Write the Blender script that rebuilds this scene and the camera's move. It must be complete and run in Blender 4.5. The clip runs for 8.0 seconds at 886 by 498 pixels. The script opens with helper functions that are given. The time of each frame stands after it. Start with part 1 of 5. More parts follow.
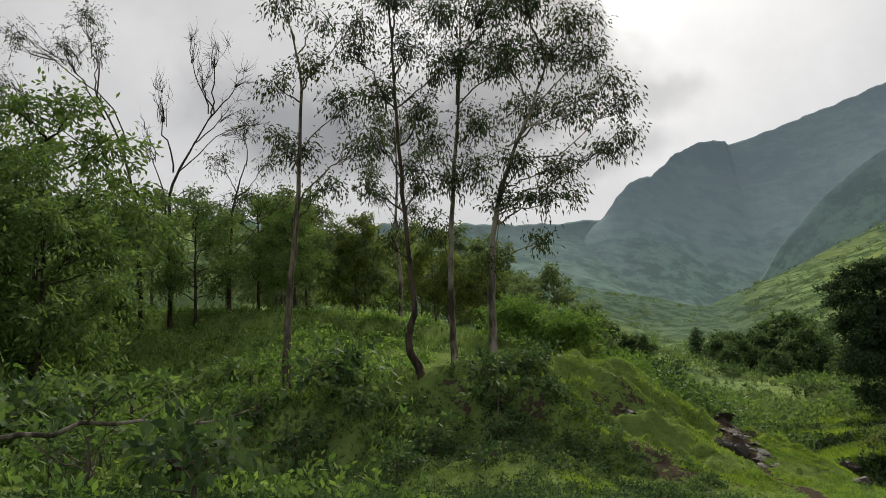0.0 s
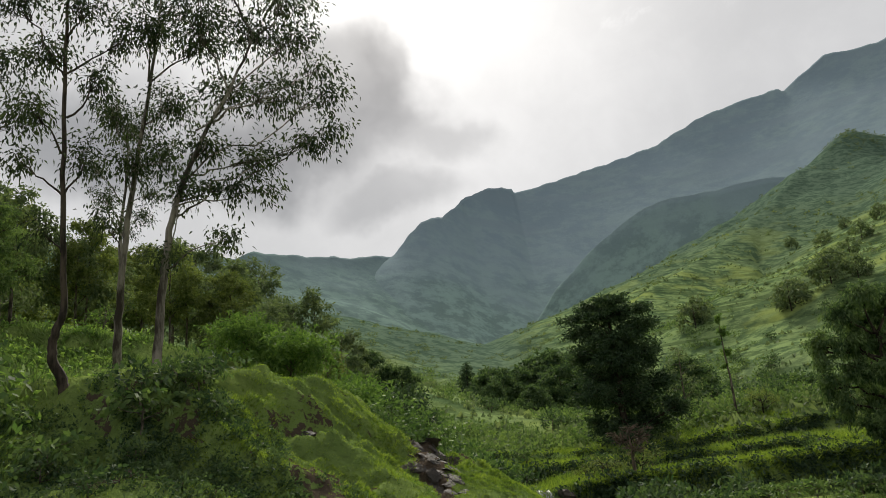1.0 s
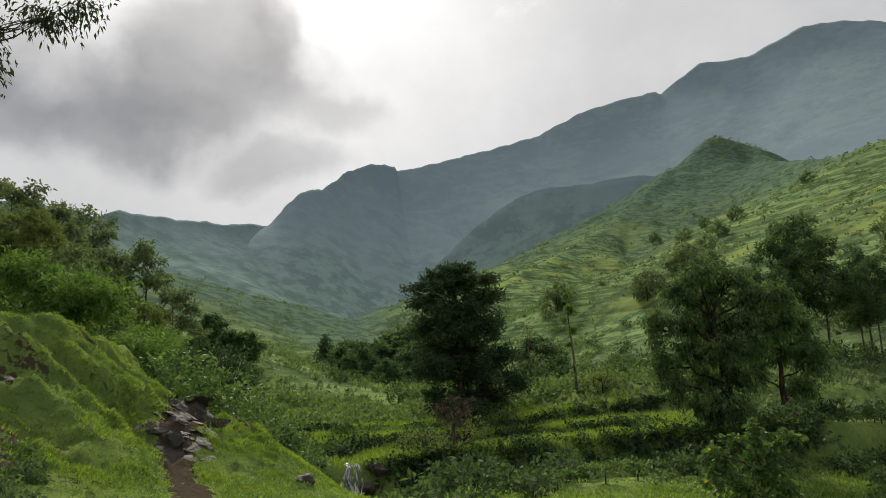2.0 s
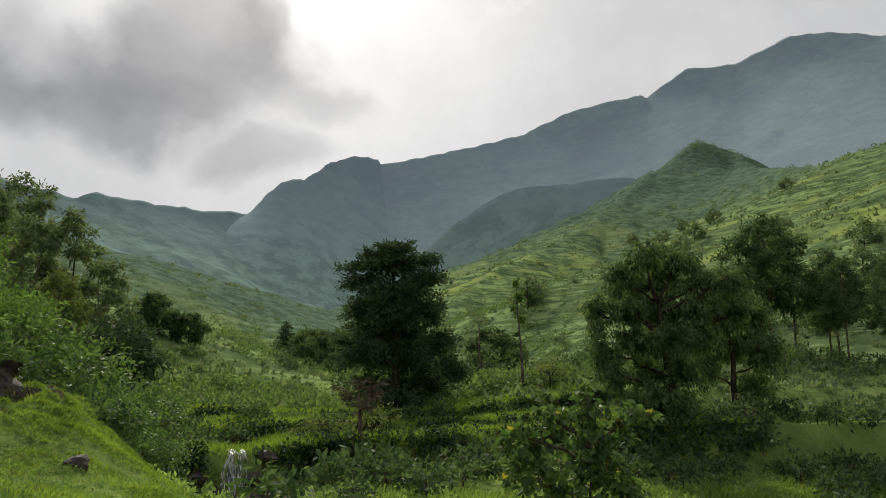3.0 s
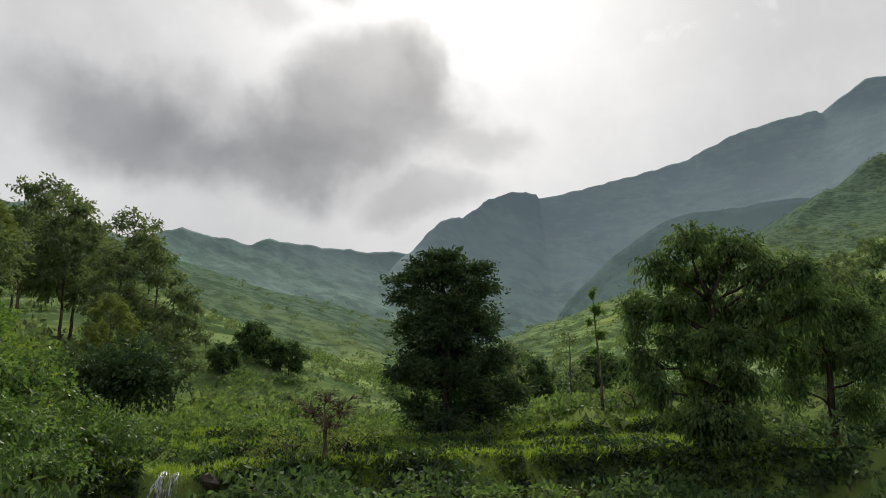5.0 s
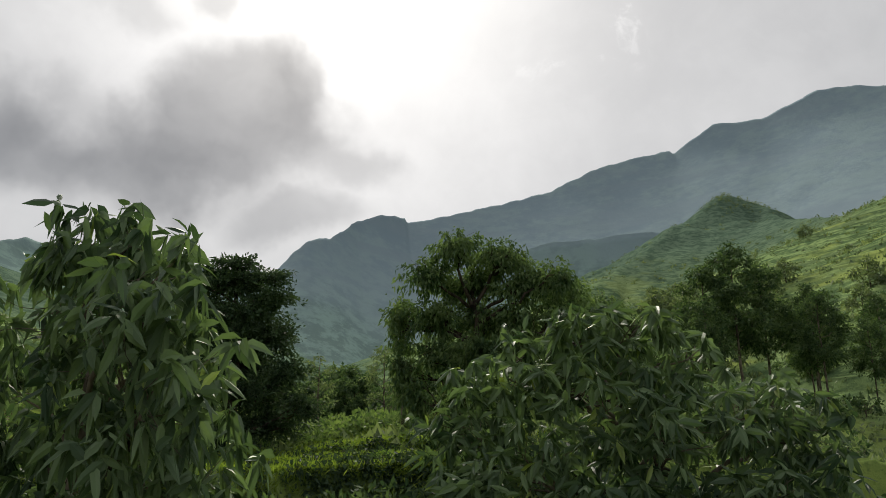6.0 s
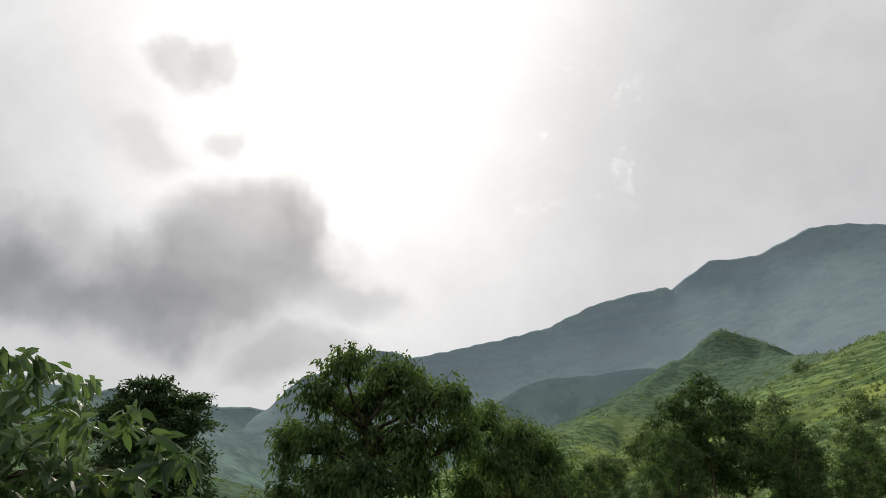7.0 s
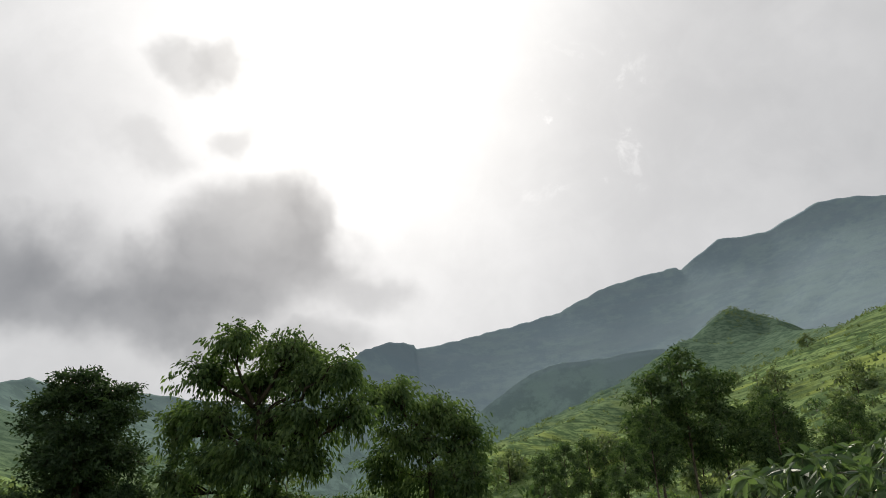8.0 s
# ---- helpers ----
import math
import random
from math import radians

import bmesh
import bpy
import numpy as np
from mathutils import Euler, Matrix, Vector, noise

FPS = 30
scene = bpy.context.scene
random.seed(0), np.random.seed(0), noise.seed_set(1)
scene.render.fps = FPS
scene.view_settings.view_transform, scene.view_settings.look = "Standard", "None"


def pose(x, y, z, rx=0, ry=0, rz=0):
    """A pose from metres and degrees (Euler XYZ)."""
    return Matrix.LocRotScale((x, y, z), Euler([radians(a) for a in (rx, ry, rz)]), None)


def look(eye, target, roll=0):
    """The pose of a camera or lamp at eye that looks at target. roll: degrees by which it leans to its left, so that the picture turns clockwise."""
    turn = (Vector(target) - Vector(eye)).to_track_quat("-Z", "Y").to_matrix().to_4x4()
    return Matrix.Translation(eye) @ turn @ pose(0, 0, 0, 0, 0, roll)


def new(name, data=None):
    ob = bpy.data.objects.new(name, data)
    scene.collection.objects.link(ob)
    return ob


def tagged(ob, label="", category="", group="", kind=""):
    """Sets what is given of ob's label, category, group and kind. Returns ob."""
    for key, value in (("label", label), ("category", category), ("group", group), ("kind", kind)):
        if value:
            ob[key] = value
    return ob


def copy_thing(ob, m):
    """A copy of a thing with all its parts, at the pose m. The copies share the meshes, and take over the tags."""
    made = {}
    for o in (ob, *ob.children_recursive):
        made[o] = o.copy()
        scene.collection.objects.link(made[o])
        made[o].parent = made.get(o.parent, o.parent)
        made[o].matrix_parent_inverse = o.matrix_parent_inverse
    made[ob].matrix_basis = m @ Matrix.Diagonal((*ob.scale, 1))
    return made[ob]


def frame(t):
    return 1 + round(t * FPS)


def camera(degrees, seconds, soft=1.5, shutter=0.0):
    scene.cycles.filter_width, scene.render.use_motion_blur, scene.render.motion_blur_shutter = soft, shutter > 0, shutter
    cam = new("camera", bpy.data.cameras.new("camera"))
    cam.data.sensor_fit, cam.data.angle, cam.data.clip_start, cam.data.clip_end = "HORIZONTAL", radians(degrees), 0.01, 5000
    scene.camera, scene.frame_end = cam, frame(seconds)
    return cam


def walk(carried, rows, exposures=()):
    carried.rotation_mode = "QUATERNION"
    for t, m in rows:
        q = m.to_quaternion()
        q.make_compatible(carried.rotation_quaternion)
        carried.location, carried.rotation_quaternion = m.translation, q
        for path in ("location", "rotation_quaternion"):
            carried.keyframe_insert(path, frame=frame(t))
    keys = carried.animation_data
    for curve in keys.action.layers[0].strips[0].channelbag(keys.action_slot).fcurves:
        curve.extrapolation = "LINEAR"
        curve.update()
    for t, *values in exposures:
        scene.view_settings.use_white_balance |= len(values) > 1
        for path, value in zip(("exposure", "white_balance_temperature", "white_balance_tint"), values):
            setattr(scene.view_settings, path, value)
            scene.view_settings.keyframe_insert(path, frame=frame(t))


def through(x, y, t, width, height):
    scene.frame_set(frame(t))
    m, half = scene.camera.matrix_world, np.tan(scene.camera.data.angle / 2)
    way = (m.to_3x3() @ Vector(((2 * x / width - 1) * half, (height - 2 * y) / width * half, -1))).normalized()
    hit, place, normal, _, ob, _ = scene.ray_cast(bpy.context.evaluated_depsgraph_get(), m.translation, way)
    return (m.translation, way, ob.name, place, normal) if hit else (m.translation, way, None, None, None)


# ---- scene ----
cam = camera(57.0, 8.0, soft=0.8)
PATH = [
    (0, (0.477, 1.472, 1.994), (0.505, 3.419, 2.453), -3.41),
    (0.5, (2.033, 2.641, 1.766), (2.32, 4.562, 2.244), -4.38),
    (1, (3.676, 3.815, 1.535), (4.203, 5.676, 2.044), -3.89),
    (1.5, (5.429, 5.23, 1.324), (6.107, 7.048, 1.811), -2.77),
    (2, (7.187, 6.642, 1.133), (7.993, 8.418, 1.575), -2.01),
    (2.1, (7.555, 6.919, 1.105), (8.383, 8.687, 1.54), -1.71),
    (3.3, (12.519, 9.735, 0.739), (13.346, 11.504, 1.171), 0.50),
    (3.5, (13.264, 10.128, 0.722), (13.962, 11.954, 1.142), 0.35),
    (3.9, (14.734, 10.813, 0.664), (15.083, 12.738, 1.081), -0.01),
    (4, (15.156, 10.941, 0.641), (15.406, 12.878, 1.072), -0.44),
    (4.1, (15.603, 11.044, 0.618), (15.821, 12.98, 1.068), -0.13),
    (4.3, (16.547, 11.218, 0.565), (16.831, 13.135, 1.063), 0.92),
    (4.5, (17.417, 11.395, 0.518), (17.753, 13.294, 1.047), 1.47),
    (4.8, (18.703, 11.682, 0.378), (19.1, 13.571, 0.903), 1.29),
    (5, (19.562, 11.76, 0.317), (20.024, 13.636, 0.834), 0.50),
    (5.2, (20.421, 11.751, 0.314), (20.969, 13.607, 0.819), -0.63),
    (6.3, (25.037, 11.992, -0.09), (25.822, 13.712, 0.565), 0.17),
    (6.5, (25.911, 11.96, -0.123), (26.684, 13.65, 0.615), 0.03),
    (7, (27.893, 12.035, -0.247), (28.604, 13.683, 0.635), 0.04),
    (7.5, (30.153, 11.944, -0.299), (30.832, 13.598, 0.597), -1.01),
    (8, (32.15, 11.864, -0.432), (32.844, 13.531, 0.428), -1.98),
]
walk(cam, [(t, look(eye, target, roll)) for t, eye, target, roll in PATH])

# ---- sky and sun ----
SUN_AZ, SUN_EL = radians(16.0), radians(40.0)


def towards(az, el):
    """A unit vector at an azimuth (from +y to the right) and an elevation, in degrees."""
    a, e = radians(az), radians(el)
    return Vector((math.sin(a) * math.cos(e), math.cos(a) * math.cos(e), math.sin(e)))


class Nodes:
    """Short hand for building node trees."""

    def __init__(self, tree):
        self.tree = tree
        tree.nodes.clear()

    def add(self, kind, **settings):
        node = self.tree.nodes.new(kind)
        for key, value in settings.items():
            if key == "inputs":
                for slot, given in value.items():
                    self.put(node, slot, given)
            elif key == "operation":
                node.operation = value
            elif key == "blend":
                node.data_type, node.blend_type = "RGBA", value
            elif key == "sky":
                node.sky_type = value
            elif key == "attribute":
                node.attribute_name = value
            elif key == "feature":
                node.feature = value
        return node

    def put(self, node, slot, given):
        if hasattr(given, "is_linked"):
            self.tree.links.new(given, node.inputs[slot])
        else:
            node.inputs[slot].default_value = given

    def math(self, operation, a, b=0.0, c=0.0, clamp=False):
        node = self.add("ShaderNodeMath", operation=operation, inputs={0: a, 1: b, 2: c})
        node.use_clamp = clamp
        return node.outputs[0]

    def dot(self, a, b):
        return self.add("ShaderNodeVectorMath", operation="DOT_PRODUCT", inputs={0: a, 1: tuple(b)}).outputs["Value"]

    def noise(self, vector, scale, detail=4.0, rough=0.55):
        return self.add("ShaderNodeTexNoise", inputs={"Vector": vector, "Scale": scale, "Detail": detail, "Roughness": rough}).outputs["Fac"]

    def ramp(self, value, low, high, a=0.0, b=1.0):
        node = self.add("ShaderNodeMapRange", inputs={0: value, 1: low, 2: high, 3: a, 4: b})
        node.interpolation_type = "SMOOTHSTEP"
        return node.outputs[0]

    def mix(self, factor, a, b, blend="MIX"):
        node = self.add("ShaderNodeMix", blend=blend, inputs={"Factor": factor})
        self.put(node, 6, a)
        self.put(node, 7, b)
        return node.outputs[2]


def col(r, g, b):
    return (r, g, b, 1.0)


def build_sky():
    world = bpy.data.worlds.new("overcast_sky")
    scene.world = world
    world.use_nodes = True
    n = Nodes(world.node_tree)
    way = n.add("ShaderNodeTexCoord").outputs["Generated"]
    # slow warp of the cloud edges
    warp = n.add("ShaderNodeTexNoise", inputs={"Vector": way, "Scale": 5.0, "Detail": 5.0, "Roughness": 0.55}).outputs["Color"]
    warp = n.add("ShaderNodeVectorMath", operation="SUBTRACT", inputs={0: warp, 1: (0.5, 0.5, 0.5)}).outputs[0]
    warp = n.add("ShaderNodeVectorMath", operation="SCALE", inputs={0: warp, "Scale": 0.15}).outputs[0]
    curl = n.add("ShaderNodeTexNoise", inputs={"Vector": way, "Scale": 15.0, "Detail": 3.0, "Roughness": 0.5}).outputs["Color"]
    curl = n.add("ShaderNodeVectorMath", operation="SUBTRACT", inputs={0: curl, 1: (0.5, 0.5, 0.5)}).outputs[0]
    curl = n.add("ShaderNodeVectorMath", operation="SCALE", inputs={0: curl, "Scale": 0.032}).outputs[0]
    bent = n.add("ShaderNodeVectorMath", operation="ADD", inputs={0: way, 1: warp}).outputs[0]
    bent = n.add("ShaderNodeVectorMath", operation="ADD", inputs={0: bent, 1: curl}).outputs[0]
    wisp = n.noise(bent, 6.0, 4.0, 0.5)
    veil = n.noise(way, 2.6, 5.0, 0.55)

    def blob(az, el, wide, tall, soft, centre_vector):
        c = towards(az, el)
        side = Vector((c.y, -c.x, 0)).normalized()
        over = side.cross(c)
        u = n.math("DIVIDE", n.dot(centre_vector, side), math.sin(radians(wide)))
        v = n.math("DIVIDE", n.math("SUBTRACT", n.dot(centre_vector, over), 0.0), math.sin(radians(tall)))
        d = n.math("SQRT", n.math("ADD", n.math("MULTIPLY", u, u), n.math("MULTIPLY", v, v)))
        ahead = n.math("GREATER_THAN", n.dot(centre_vector, c), 0.0)
        return n.math("MULTIPLY", n.ramp(d, 1.0 + soft, 1.0 - soft), ahead)

    # the grey cumulus and its ragged companions: azimuth, elevation, half width, half height, softness, depth
    heap = None
    for az, el, wide, tall, soft, depth in CLOUDS:
        part = n.math("MULTIPLY", blob(az, el, wide, tall, soft, bent), depth)
        heap = part if heap is None else n.math("ADD", n.math("MAXIMUM", heap, part), n.math("MULTIPLY", n.math("MINIMUM", heap, part), 0.35))
    heap = n.math("MULTIPLY", heap, n.ramp(wisp, 0.28, 0.66, 0.82, 1.12))
    # the bright patch where the sun stands behind the veil
    near_sun = n.math("MAXIMUM", n.dot(way, towards(math.degrees(SUN_AZ), math.degrees(SUN_EL))), 0.0)
    glow = n.math("POWER", near_sun, 34.0)
    halo = n.math("POWER", near_sun, 5.0)
    rise = n.math("MAXIMUM", n.add("ShaderNodeSeparateXYZ", inputs={0: way}).outputs[2], 0.0)
    grey = n.math("ADD", 0.46, n.math("MULTIPLY", halo, 0.22))
    grey = n.math("ADD", grey, n.math("MULTIPLY", rise, 0.10))
    grey = n.math("MULTIPLY", grey, n.ramp(veil, 0.32, 0.68, 0.86, 1.10))
    tufts = n.noise(bent, 14.0, 7.0, 0.62)
    grey = n.math("MULTIPLY", grey, n.ramp(tufts, 0.34, 0.66, 0.975, 1.025))
    grey = n.math("ADD", grey, n.math("MULTIPLY", glow, 0.46))
    grey = n.math("MULTIPLY", grey, n.math("SUBTRACT", 1.0, heap))
    puffs = n.math("MULTIPLY", blob(34.0, 33.2, 6.0, 4.5, 0.6, way), n.ramp(tufts, 0.56, 0.66))
    grey = n.math("MULTIPLY", grey, n.math("ADD", 1.0, n.math("MULTIPLY", puffs, 0.22)))
    tint = n.mix(glow, col(1.0, 0.982, 0.958), col(1.0, 0.984, 0.945))
    overcast = n.mix(1.0, tint, grey, "MULTIPLY")
    sky = n.add("ShaderNodeTexSky", sky="NISHITA")
    sky.sun_disc, sky.sun_elevation, sky.sun_rotation = False, SUN_EL, SUN_AZ
    clear = n.add("ShaderNodeBackground", inputs={"Color": sky.outputs[0], "Strength": 0.012})
    cloud = n.add("ShaderNodeBackground", inputs={"Color": overcast, "Strength": SKY})
    both = n.add("ShaderNodeAddShader", inputs={0: clear.outputs[0], 1: cloud.outputs[0]})
    n.tree.links.new(both.outputs[0], n.add("ShaderNodeOutputWorld").inputs[0])


SKY = 1.05
CLOUDS = [
    (9.8, 25.4, 5.6, 4.4, 0.35, 0.46), (13.8, 26.8, 2.0, 2.5, 0.4, 0.38), (6.9, 22.6, 8.5, 3.1, 0.42, 0.46), (2.1, 20.9, 6.7, 2.5, 0.5, 0.42), (-10.1, 22.4, 6.6, 3.2, 0.5, 0.4), (-6.4, 20.9, 5.2, 2.5, 0.55, 0.38),
    (-13.5, 23.9, 3.2, 2.0, 0.65, 0.24), (12.3, 18.1, 4.2, 1.5, 0.5, 0.38), (16.5, 21.3, 2.6, 1.8, 0.6, 0.28), (1.0, 31.1, 3.0, 1.5, 0.6, 0.18), (-4.3, 23.8, 4.0, 1.8, 0.7, 0.24), (1.5, 37.0, 2.5, 1.7, 0.5, 0.34),
    (3.9, 37.6, 1.1, 1.3, 0.5, 0.28), (7.0, 32.7, 1.3, 1.3, 0.6, 0.26), (0.3, 31.4, 2.8, 1.1, 0.7, 0.16), (-4.5, 33.0, 6.0, 3.0, 0.8, 0.14), (-13.0, 30.4, 6.0, 4.0, 0.8, 0.12), (40.0, 33.0, 16.0, 6.0, 0.9, 0.08),
]
build_sky()
sun = bpy.data.lights.new("sun", "SUN")
sun.energy, sun.angle, sun.color = 4.3, radians(9.0), (1.0, 0.93, 0.80)
new("sun", sun).matrix_world = look(towards(16.0, 40.0) * 50, (0, 0, 0))

# ---- the lie of the land ----
TRACK = [(eye[0], eye[1], eye[2]) for _, eye, _, _ in PATH]


def lattice(ix, iy, seed):
    h = (ix.astype(np.int64) * 374761393 + iy.astype(np.int64) * 668265263 + seed * 974634777) & 0x7FFFFFFF
    h = ((h ^ (h >> 13)) * 1274126177) & 0x7FFFFFFF
    return ((h ^ (h >> 16)) & 0xFFFF) / 65535.0


def value_noise(x, y, seed=0):
    ix, iy = np.floor(x), np.floor(y)
    fx, fy = x - ix, y - iy
    fx, fy = fx * fx * (3 - 2 * fx), fy * fy * (3 - 2 * fy)
    a, b = lattice(ix, iy, seed), lattice(ix + 1, iy, seed)
    c, d = lattice(ix, iy + 1, seed), lattice(ix + 1, iy + 1, seed)
    return (a + (b - a) * fx) * (1 - fy) + (c + (d - c) * fx) * fy


def fbm(x, y, size, octaves=4, seed=0, rough=0.5):
    """Noise about zero, with bumps of that size in metres."""
    total, amount = 0.0, 1.0
    for k in range(octaves):
        total = total + amount * (value_noise(x / size * 2**k + 13.7 * k, y / size * 2**k - 7.1 * k, seed + k) - 0.5)
        amount *= rough
    return total


def step(v, low, high):
    t = np.clip((v - low) / (high - low), 0, 1)
    return t * t * (3 - 2 * t)


def ridge_height(x, y, crest, slope, relief=0.0):
    """The height that a ridge along a crest line, falling away on both sides, gives at x, y."""
    best, off = np.full(np.shape(x), -1e4), np.zeros(np.shape(x))
    for (x0, y0, z0), (x1, y1, z1) in zip(crest, crest[1:]):
        dx, dy = x1 - x0, y1 - y0
        t = np.clip(((x - x0) * dx + (y - y0) * dy) / (dx * dx + dy * dy), 0, 1)
        far = np.hypot(x - x0 - t * dx, y - y0 - t * dy)
        z = z0 + t * (z1 - z0) - slope * far
        off = np.where(z > best, far, off)
        best = np.maximum(best, z)
    return best + relief * (0.15 + 0.85 * step(off, 0, 140))


def smooth_max(a, b, k):
    h = np.clip(0.5 + 0.5 * (a - b) / k, 0, 1)
    return b + (a - b) * h + k * h * (1 - h)


HILL_RIGHT = [(93, 203, 17), (124, 244, 36), (171, 298, 63), (251, 367, 100), (356, 452, 151), (420, 480, 178), (500, 470, 206), (418, 335, 156), (342, 237, 126), (313, 147, 108), (313, 34, 93), (274, -142, 65)]
HILL_HUMP = [(356, 452, 151), (463, 532, 216), (535, 576, 254), (568, 585, 262), (592, 566, 258), (531, 480, 212)]
HILL_MIDDLE = [(-44, 424, 90), (14, 398, 79), (54, 386, 73), (85, 371, 62), (102, 362, 53), (125, 350, 42)]
HILL_LEFT = [(-108, 697, 182), (-128, 591, 168), (-164, 497, 152), (-226, 424, 148), (-304, 326, 130), (-409, 162, 96)]
KNOLL = [(-60, 150, 43), (-3, 136, 29), (21, 142, 21.5), (29, 144, 16.5), (37, 147, 11.5)]


FOOTPATH = [(10.6, 33.4), (10.45, 31.6), (10.0, 30.2), (9.9, 28.6), (9.35, 26.6), (9.2, 24.6), (9.2, 22.4), (9.0, 20.0), (8.0, 15.0)]


def line_distance(x, y, line):
    best = np.full(np.shape(x), 1e9)
    for (x0, y0), (x1, y1) in zip(line, line[1:]):
        dx, dy = x1 - x0, y1 - y0
        t = np.clip(((x - x0) * dx + (y - y0) * dy) / (dx * dx + dy * dy), 0, 1)
        best = np.minimum(best, np.hypot(x - x0 - t * dx, y - y0 - t * dy))
    return best


BROW = [(-40, 29.0), (-4, 26.6), (0.2, 26.1), (2.5, 25.3), (4.9, 27.0), (7.3, 30.3), (8.6, 33.6), (8.8, 42)]


def brow_distance(x, y):
    """How far x, y lies outside the mound's brow (negative: on its top)."""
    best, side = np.full(np.shape(x), 1e9), np.ones(np.shape(x))
    for (x0, y0), (x1, y1) in zip(BROW, BROW[1:]):
        dx, dy = x1 - x0, y1 - y0
        t = np.clip(((x - x0) * dx + (y - y0) * dy) / (dx * dx + dy * dy), 0, 1)
        far = np.hypot(x - x0 - t * dx, y - y0 - t * dy)
        side = np.where(far < best, np.sign((x - x0) * dy - (y - y0) * dx), side)
        best = np.minimum(best, far)
    return best * side


def ground(x, y):
    """The height of the land at x, y (arrays)."""
    x, y = np.asarray(x, float), np.asarray(y, float)
    road_z = 0.2 - 0.078 * np.clip(x, -25, 60)
    road_y = np.interp(x, [p[0] for p in TRACK], [p[1] for p in TRACK])
    road_y = np.where(x < 0.5, 1.5 + 0.75 * (x - 0.5), road_y)
    off = y - road_y
    field = road_z + (0.12 + 0.58 * (1 - step(x, 11, 16))) * step(off, 2.5, 11) + 0.25 * step(-off, 2.5, 6)
    # terraces above the stream
    edge = fbm(x, y, 8.0, 3, 5) * 2.6
    level = np.full(np.shape(x), -1.1)
    top1 = 0.25 + 0.045 * np.clip(x - 18, 0, 20)
    level = level + (top1 - level) * step(y + edge + 0.13 * np.clip(x - 18, 0, 30), 39.2, 40.2)
    level = level + (0.30 + (0.85 - top1).clip(0.12, 0.6)) * step(y + edge * 1.4, 45.6, 46.4)
    level = level + 0.60 * step(y + edge * 1.2, 52.7, 53.5) - 0.65 * step(y, 57, 82)
    level = level + 0.075 * np.clip(y - 56, 0, 300)
    level = level + (2.0 * (1 - np.exp(-np.clip(x - 34, 0, 60) / 8.0)) + 0.04 * np.clip(x - 34, 0, 60)) * step(y, 47, 62) * (1 - step(y, 75, 130))
    low = field + (level - field) * step(y, 27, 35)
    # the bank on the stream's other side
    bank = 9.5 * (1 - np.exp(-np.clip(13.5 - x, 0, 200) / 8.5)) * step(y, 30, 50)
    z = low + bank
    # the grassy mound beside the road: a brow line, and the fall of its flank
    out = brow_distance(x, y)
    flank = np.interp(out, [-2.5, -0.8, 0.0, 0.8, 1.7, 2.7, 3.6, 4.7, 6.0, 7.5], [1.0, 0.985, 0.93, 0.77, 0.58, 0.38, 0.25, 0.15, 0.06, 0.0])
    back = 1 - 0.85 * step(y, 33, 47)
    left = 0.70 + 0.30 * step(x, -9, -1)
    mound = (4.2 - low * 0.95) * flank * back * left
    z = np.maximum(z, low + mound) + 0.35 * np.minimum(bank, mound)
    z = z + 0.80 * np.exp(-((x - 11.8) ** 2 / 2.2 + (y - 31.4) ** 2 / 4.5)) + 0.45 * np.exp(-((x - 11.9) ** 2 / 1.6 + (y - 27.6) ** 2 / 5.0))
    # gullies and hummocks on the mound
    rough = np.clip(mound, 0, 1) * step(out, -1.5, 0.6)
    lump = fbm(x, y, 1.7, 3, 21)
    z = z + np.clip(mound, 0, 1) * 0.16 * fbm(x, y, 2.6, 3, 22)
    z = z + rough * (0.42 * lump - 0.26 * step(fbm(x, y, 0.9, 3, 14), 0.12, 0.22) + 0.46 * np.abs(fbm(x, y, 0.8, 3, 16)) + 0.22 * fbm(x, y, 0.42, 3, 18))
    # three shallow ribs running down the flank, and the scar between two of them
    z = z + 0.20 * rough * np.sin(1.9 * (x * 0.62 + y * 0.78) + 3.0 * fbm(x, y, 2.4, 2, 24))
    z = z - 0.5 * np.exp(-(((x - 5.75) * 0.75 + (y - 25.7) * 0.66) ** 2 / 1.1 + ((y - 25.7) * 0.75 - (x - 5.75) * 0.66) ** 2 / 0.22))
    # the trodden, rocky footpath
    worn = 1 - step(line_distance(x, y, FOOTPATH), 0.4, 1.1)
    ledge = fbm(x, y, 0.9, 3, 51)
    z = z + worn * (np.floor(ledge * 6) / 6 * 0.13 + 0.10 * np.abs(fbm(x, y, 0.5, 2, 52)) - 0.10)
    # the stream and its fall
    bed_x = 17.4 + 0.9 * np.sin((y - 40) * 0.35) + 0.05 * (y - 40)
    bed = np.exp(-((x - bed_x) / (1.0 + 0.9 * (1 - step(y, 39.0, 40.0)))) ** 2) * step(y, 18, 34) * (1 - step(y, 60, 110))
    z = z - bed * (0.25 + 0.65 * (1 - step(y, 39.3, 40.0)))
    # the far slopes
    wide = fbm(x, y, 120.0, 5, 3)
    hills = ridge_height(x, y, HILL_RIGHT, 0.44, wide * 14)
    hills = np.maximum(hills, ridge_height(x, y, HILL_HUMP, 0.60, wide * 10) + 9 * fbm(x, y, 45.0, 4, 17))
    hills = hills + 12 * np.exp(-(np.hypot(x - 566, y - 583) / 36) ** 2)
    hills = np.maximum(hills, ridge_height(x, y, HILL_MIDDLE, 0.36, wide * 9))
    hills = np.maximum(hills, ridge_height(x, y, HILL_LEFT, 0.36, wide * 14))
